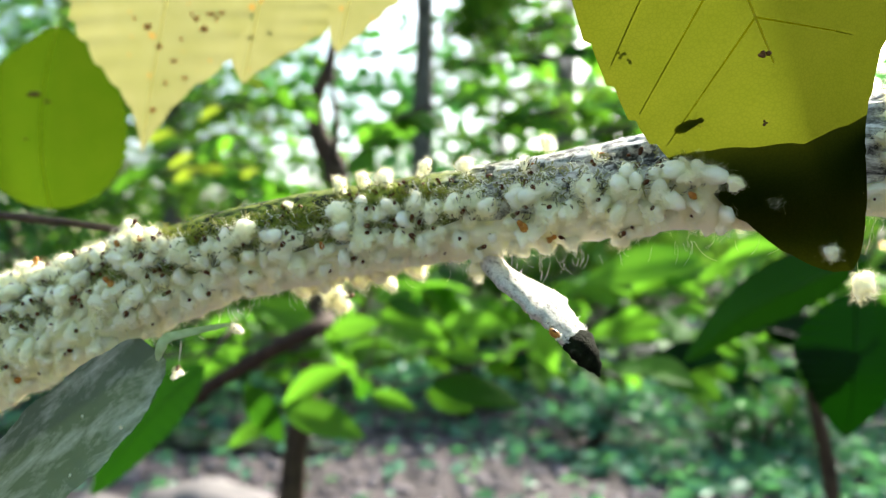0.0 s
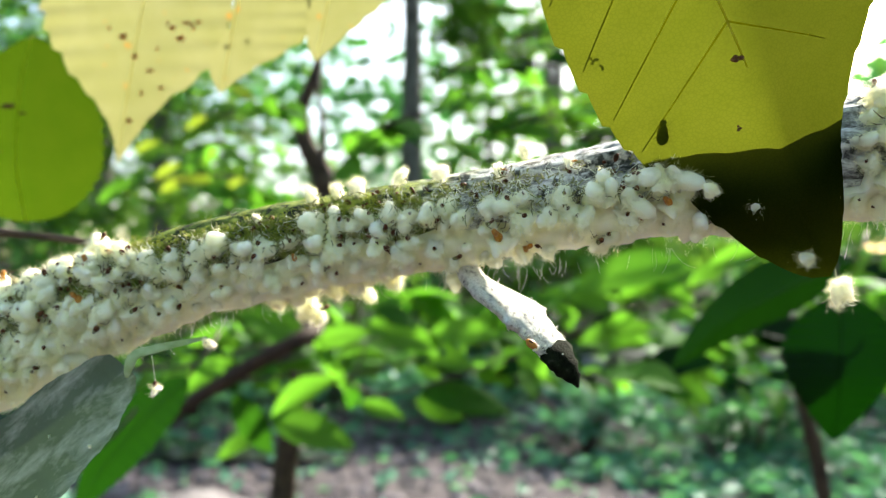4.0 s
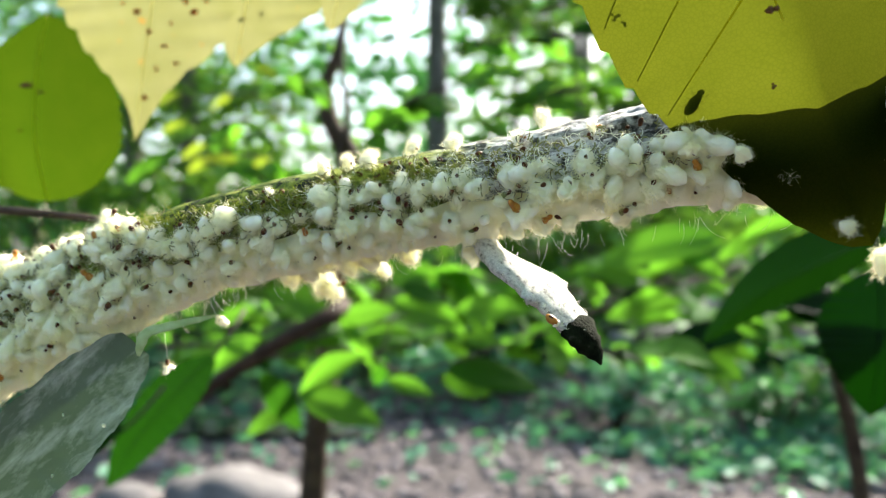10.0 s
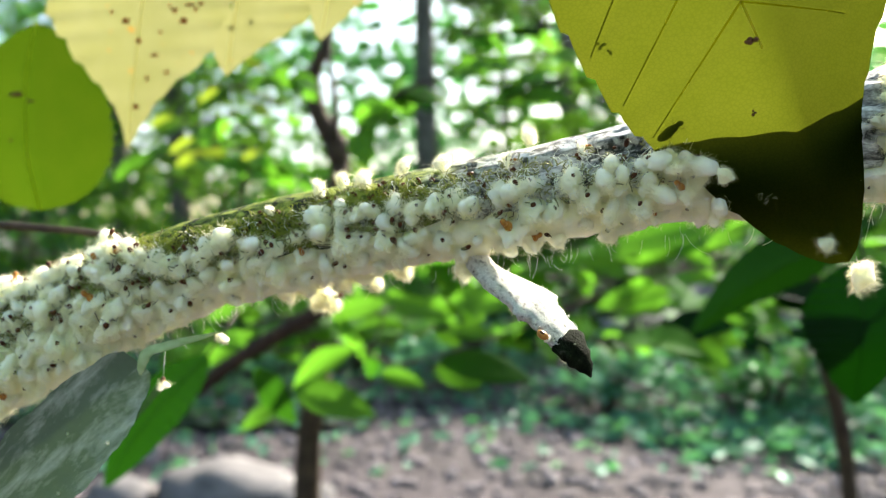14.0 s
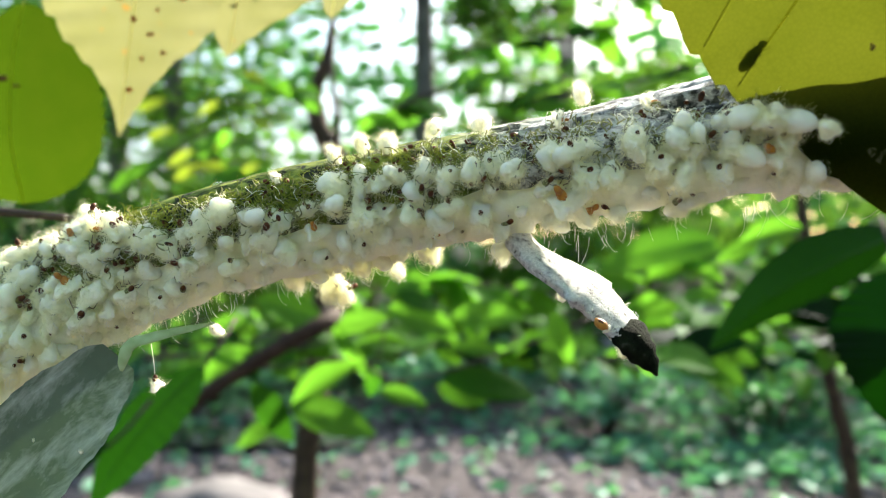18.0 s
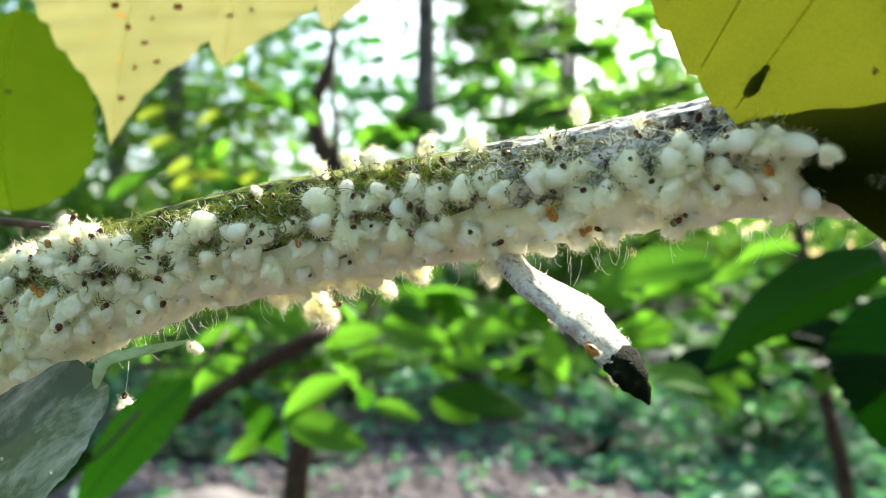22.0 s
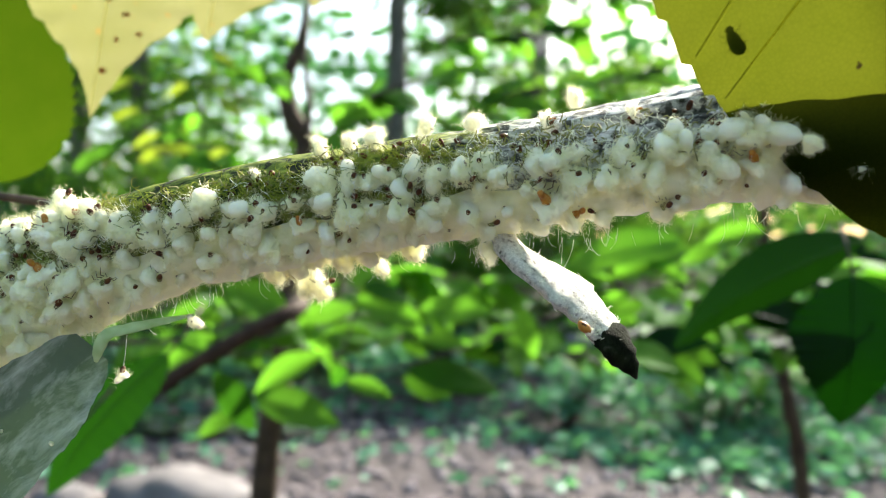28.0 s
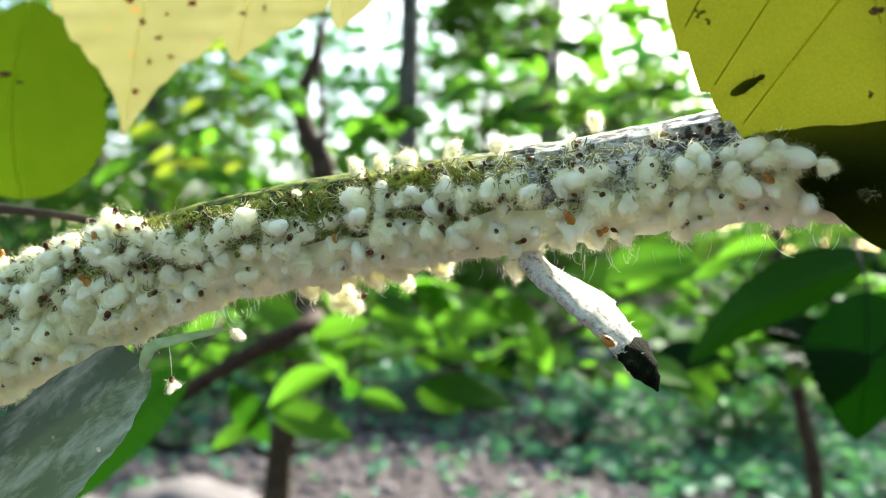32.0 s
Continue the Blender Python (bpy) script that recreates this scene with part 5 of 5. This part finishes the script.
def stub_nymph():
    """A bare nymph that sits on the stub's edge."""
    ob = new("aphid_nymph", mesh_of("aphid_nymph", *ball(0, 0, 0.0005, 0.0008, 0.0013, 0.0007, 8, 10, 0.15, 2.0, 6.0), M_AMBER))
    part("back_mark", mesh_of("back_mark", *ball(0, 0.0003, 0.0010, 0.0004, 0.0006, 0.0003, 6, 8), M_HEAD), ob, "dark brown mark")
    part("wool_collar", mesh_of("wool_collar", *ball(0, -0.0011, 0.0003, 0.0009, 0.0005, 0.0005, 6, 10, 0.4, 2.0, 3.0), M_WOOL), ob, "thin white wool")
    ob.matrix_world = place_on(STUB_SPOT[0], (0.2, -0.8, 0.5), (-0.7, 0, 0.7))
    tagged(ob, "tiny amber nymph on the lichen-crusted stub", "aphid", "aphids on the branch")


stub_nymph()


def leaf_walker():
    """An aphid on the sunny side of the big leaf, seen as a shade through it."""
    ob = new("walking_aphid", mesh_of("walking_aphid", *ball(0, 0, 0.0009, 0.0009, 0.0019, 0.0008, 8, 12, 0.1, 2.0, 2.0), M_BODY))
    part("head", mesh_of("head", *ball(0, 0.0021, 0.0009, 0.0006, 0.0006, 0.0005, 6, 8), M_HEAD), ob)
    part("wing_case", mesh_of("wing_case", *ball(0, -0.0008, 0.0012, 0.0010, 0.0016, 0.0005, 6, 10), M_HUSK), ob)
    for s in (-1, 1):
        for k, y in enumerate((0.0014, 0.0006, -0.0004)):
            q = [(s * 0.0006, y, 0.0008), (s * 0.0012, y + (1 - k) * 0.0003, 0.0010), (s * 0.0016, y + (1 - k) * 0.0007, 0.0001)]
            part("leg", mesh_of("leg", *tube(q, (0.00006, 0.00003), 5), M_HEAD), ob)
    tagged(ob, "dark aphid walking on the sunlit side of a leaf", "aphid", "aphids on the branch")
    return ob


WALKER = leaf_walker()


# ---- wool, threads and cast skins between the insects ----
def loose_wool():
    """The smooth matted wool under the branch, with its fleece and a few low tufts."""
    rng = random.Random(15)
    verts, faces = [], []

    def bare(x, theta):
        return 0.054 < x < 0.08 and theta > -34 or 0.014 < x < 0.05 and theta < -72

    def height(x, theta):
        edge = max(0.0, math.sin(math.pi * (theta + 168) / 174.0)) ** 0.45
        lift = edge * (0.0030 + 0.0012 * noise.noise(Vector((x * 170, theta * 0.03, 1))) + 0.0006 * noise.noise(Vector((x * 520, theta * 0.05, 5)))) - 0.0006
        lift += edge * thick(x)
        return lift * (0.45 if 0.012 < x < 0.05 and theta < -66 else 1.0)

    cols, rows = 260, 36
    o = len(verts)
    for i in range(cols):
        x = -0.12 + 0.222 * i / (cols - 1)
        top = -22.0 + 14.0 * noise.noise(Vector((x * 120, 5.0, 0)))
        for k in range(rows):
            theta = -168 + (168 + top) * k / (rows - 1)
            if 0.054 < x < 0.08:
                theta = min(theta, -40.0)
            fade = min(1.0, (rows - 1 - k) / 4)
            verts.append(on_branch(x, theta, height(x, theta) * fade - 0.0004 * (1 - fade))[0])
    for i in range(cols - 1):
        for k in range(rows - 1):
            a = o + i * rows + k
            faces.append((a, a + rows, a + rows + 1, a + 1))
    hv, hf = [], []
    for _ in range(15000):
        x, theta = rng.uniform(-0.118, 0.098), rng.uniform(-150, 0)
        if bare(x, theta):
            continue
        p, out = on_branch(x, theta, height(x, theta) - 0.0001)
        g = (out * 0.55 + Vector((rng.gauss(0, .5), rng.gauss(0, .3), rng.gauss(-0.6, .35)))).normalized()
        fibre(hv, hf, rng, p, g, rng.uniform(0.0005, 0.0013))
    ob = new("wool_nap", mesh_of("wool_nap", verts, faces, M_WOOL))
    tagged(ob, "matted white wax wool covering the lower bark", "wool", kind="stuff")
    ob = new("wool_fleece", mesh_of("wool_fleece", hv, hf, M_FLEECE))
    tagged(ob, "fine loose fibres on the matted wool under the branch", "wool", kind="stuff")


loose_wool()


def wax_threads():
    rng = random.Random(16)
    chunks = []
    for _ in range(150):
        x, theta = rng.uniform(-0.09, 0.095), rng.uniform(-125, -62)
        p, out = on_branch(x, theta, 0.0045)
        chunks.append(thread(rng, p, out + Vector((rng.gauss(0, .3), 0, -.7)), rng.uniform(.0012, .0060) * (0.6 if rng.random() < 0.5 else 1.0), 0.000032, 0.6))
    for _ in range(460):
        x, theta = rng.uniform(-0.10, 0.050), rng.uniform(-20, 75)
        if theta > wool_edge(x) + 6:
            continue
        p, out = on_branch(x, theta, 0.0006 if theta > 20 else 0.003)
        chunks.append(thread(rng, p, out + Vector((rng.gauss(0, .9), 0, rng.gauss(0, .6))), rng.uniform(.0012, .004), 0.00004, 1.6))
    ob = new("wax_threads", mesh_of("wax_threads", *join(*chunks), M_THREAD))
    tagged(ob, "curly white wax threads hanging from the colony", "threads", kind="stuff")


wax_threads()


def cast_skins():
    rng = random.Random(17)
    light, dark = [], []
    for _ in range(1700):
        x = rng.uniform(-0.115, 0.095)
        theta = rng.uniform(-14, 62)
        edge = wool_edge(x) + 8
        if theta > edge + 12 or x > 0.045 and theta > -25:
            continue
        p, out = on_branch(x, theta, rng.uniform(0, 0.0012) if theta > 0 else rng.uniform(0.001, 0.003))
        if rng.random() < 0.78:
            light.append(thread(rng, p, out * 0.5 + Vector((rng.gauss(0, 1), 0, rng.gauss(0, 1))), rng.uniform(.001, .0028), 0.00016, 2.0, 5))
        else:
            v, f = ball(0, 0, 0, rng.uniform(.0003, .0006), rng.uniform(.0003, .0005), rng.uniform(.0004, .0009), 5, 6, 0.2, 2.0, x)
            m = place_on(p, out + Vector((rng.gauss(0, 1), 0, rng.gauss(0, 1))), (0.3, 0.2, 1))
            dark.append(([m @ q for q in v], f))
    tangle = ([], [])
    for _ in range(2200):
        x = rng.uniform(-0.1, 0.095)
        theta = wool_edge(x) + rng.gauss(0, 9)
        if x > 0.046 or x < -0.056 or x > 0.010 and rng.random() < 0.7:
            continue
        p, out = on_branch(x, theta, rng.uniform(0.0002, 0.0022 if x < 0.04 else 0.0008))
        d = out * (0.3 if x < 0.04 else -0.2) + Vector((rng.gauss(0, 1), rng.gauss(0, .3), rng.gauss(-0.2, 1)))
        tangle[1 if x + rng.gauss(0, .012) > 0.012 else 0].append(thread(rng, p, d, rng.uniform(.0012, .0042), 0.00007, 2.4, 7))
    ob = new("fibre_tangle", mesh_of("fibre_tangle", *join(*tangle[0]), M_FIBRE))
    tagged(ob, "tangled yellow-green fibres caught along the mossy bark", "fibres", kind="stuff")
    ob = new("fibre_tangle", mesh_of("fibre_tangle", *join(*tangle[1]), M_THREAD))
    tagged(ob, "tangled white wax fibres caught on the grey bark", "fibres", kind="stuff")
    ob = new("cast_skins", mesh_of("cast_skins", *join(*light), M_HUSK))
    tagged(ob, "yellowish curled cast skins lodged between the aphids", "skins", kind="stuff")
    ob = new("droppings", mesh_of("droppings", *join(*dark), M_HEAD))
    tagged(ob, "tiny dark brown grains stuck on the bark", "grains", kind="stuff")


cast_skins()


# ---- what moves ----
def motions():
    rng = random.Random(23)
    for ob, m, lively in APHIDS:
        if not lively:
            continue
        rows, t = [], 0.0
        tx, ty, phase = rng.uniform(3, 9) * lively, rng.uniform(3, 9) * lively, rng.uniform(0, 6.28)
        step = rng.uniform(1.0, 1.5)
        drift = Vector((rng.gauss(0, .0007), rng.gauss(0, .0007), 0)) * lively
        while True:
            a = phase + t * 2.1
            wob = pose(drift.x * math.sin(t * 0.25), drift.y * math.sin(t * 0.31), 0, tx * math.sin(a), ty * math.sin(a * 0.83 + 1), 6 * lively * math.sin(t * 0.4 + phase))
            rows.append((t, m @ wob))
            if t >= 32.0:
                break
            t = min(32.0, t + step)
        walk(ob, rows)
    hang = Vector((-0.0556, 0.1305, 1.1815))
    walk(DANGLER, [(t, Matrix.Translation(hang) @ pose(0, 0, 0, 5 * math.sin(t * 0.7), 7 * math.sin(t * 0.9 + 1), 25 * math.sin(t * 0.3)))
                   for t in (0, 2, 4, 6, 8, 10, 12, 14, 16, 18, 20, 22, 24, 26, 28, 30, 32)])
    # across the sunny face of the leaf
    sunny = Vector((0.62, 0.75, 0.2)).normalized()
    stops = [(0.0, 0.0427, 0.1049, 1.2247, 80),
             (3.0, 0.0429, 0.1051, 1.2244, 20),
             (7.0, 0.0423, 0.1053, 1.2242, 5),
             (9.0, 0.0437, 0.1056, 1.2234, 60),
             (11.0, 0.0432, 0.1061, 1.2228, 20),
             (14.0, 0.0424, 0.1066, 1.2223, 60),
             (17.0, 0.0413, 0.1056, 1.2242, 70),
             (19.0, 0.0407, 0.1049, 1.2255, 15),
             (20.0, 0.0409, 0.1056, 1.2245, 10),
             (21.0, 0.0406, 0.1061, 1.2237, 5),
             (23.0, 0.0428, 0.1044, 1.2256, 75),
             (25.0, 0.0396, 0.1047, 1.2257, 15),
             (28.0, 0.0388, 0.1027, 1.2282, -15),
             (29.0, 0.0385, 0.1037, 1.2269, 60),
             (30.0, 0.0383, 0.1027, 1.2285, -5),
             (32.0, 0.0386, 0.1041, 1.2264, 70)]
    walk(WALKER, [(t, place_on(Vector((x, y, z)) + sunny * 0.0010, sunny, (0, 0, 1)) @ pose(0, 0, 0, 0, 0, a)) for t, x, y, z, a in stops])


motions()
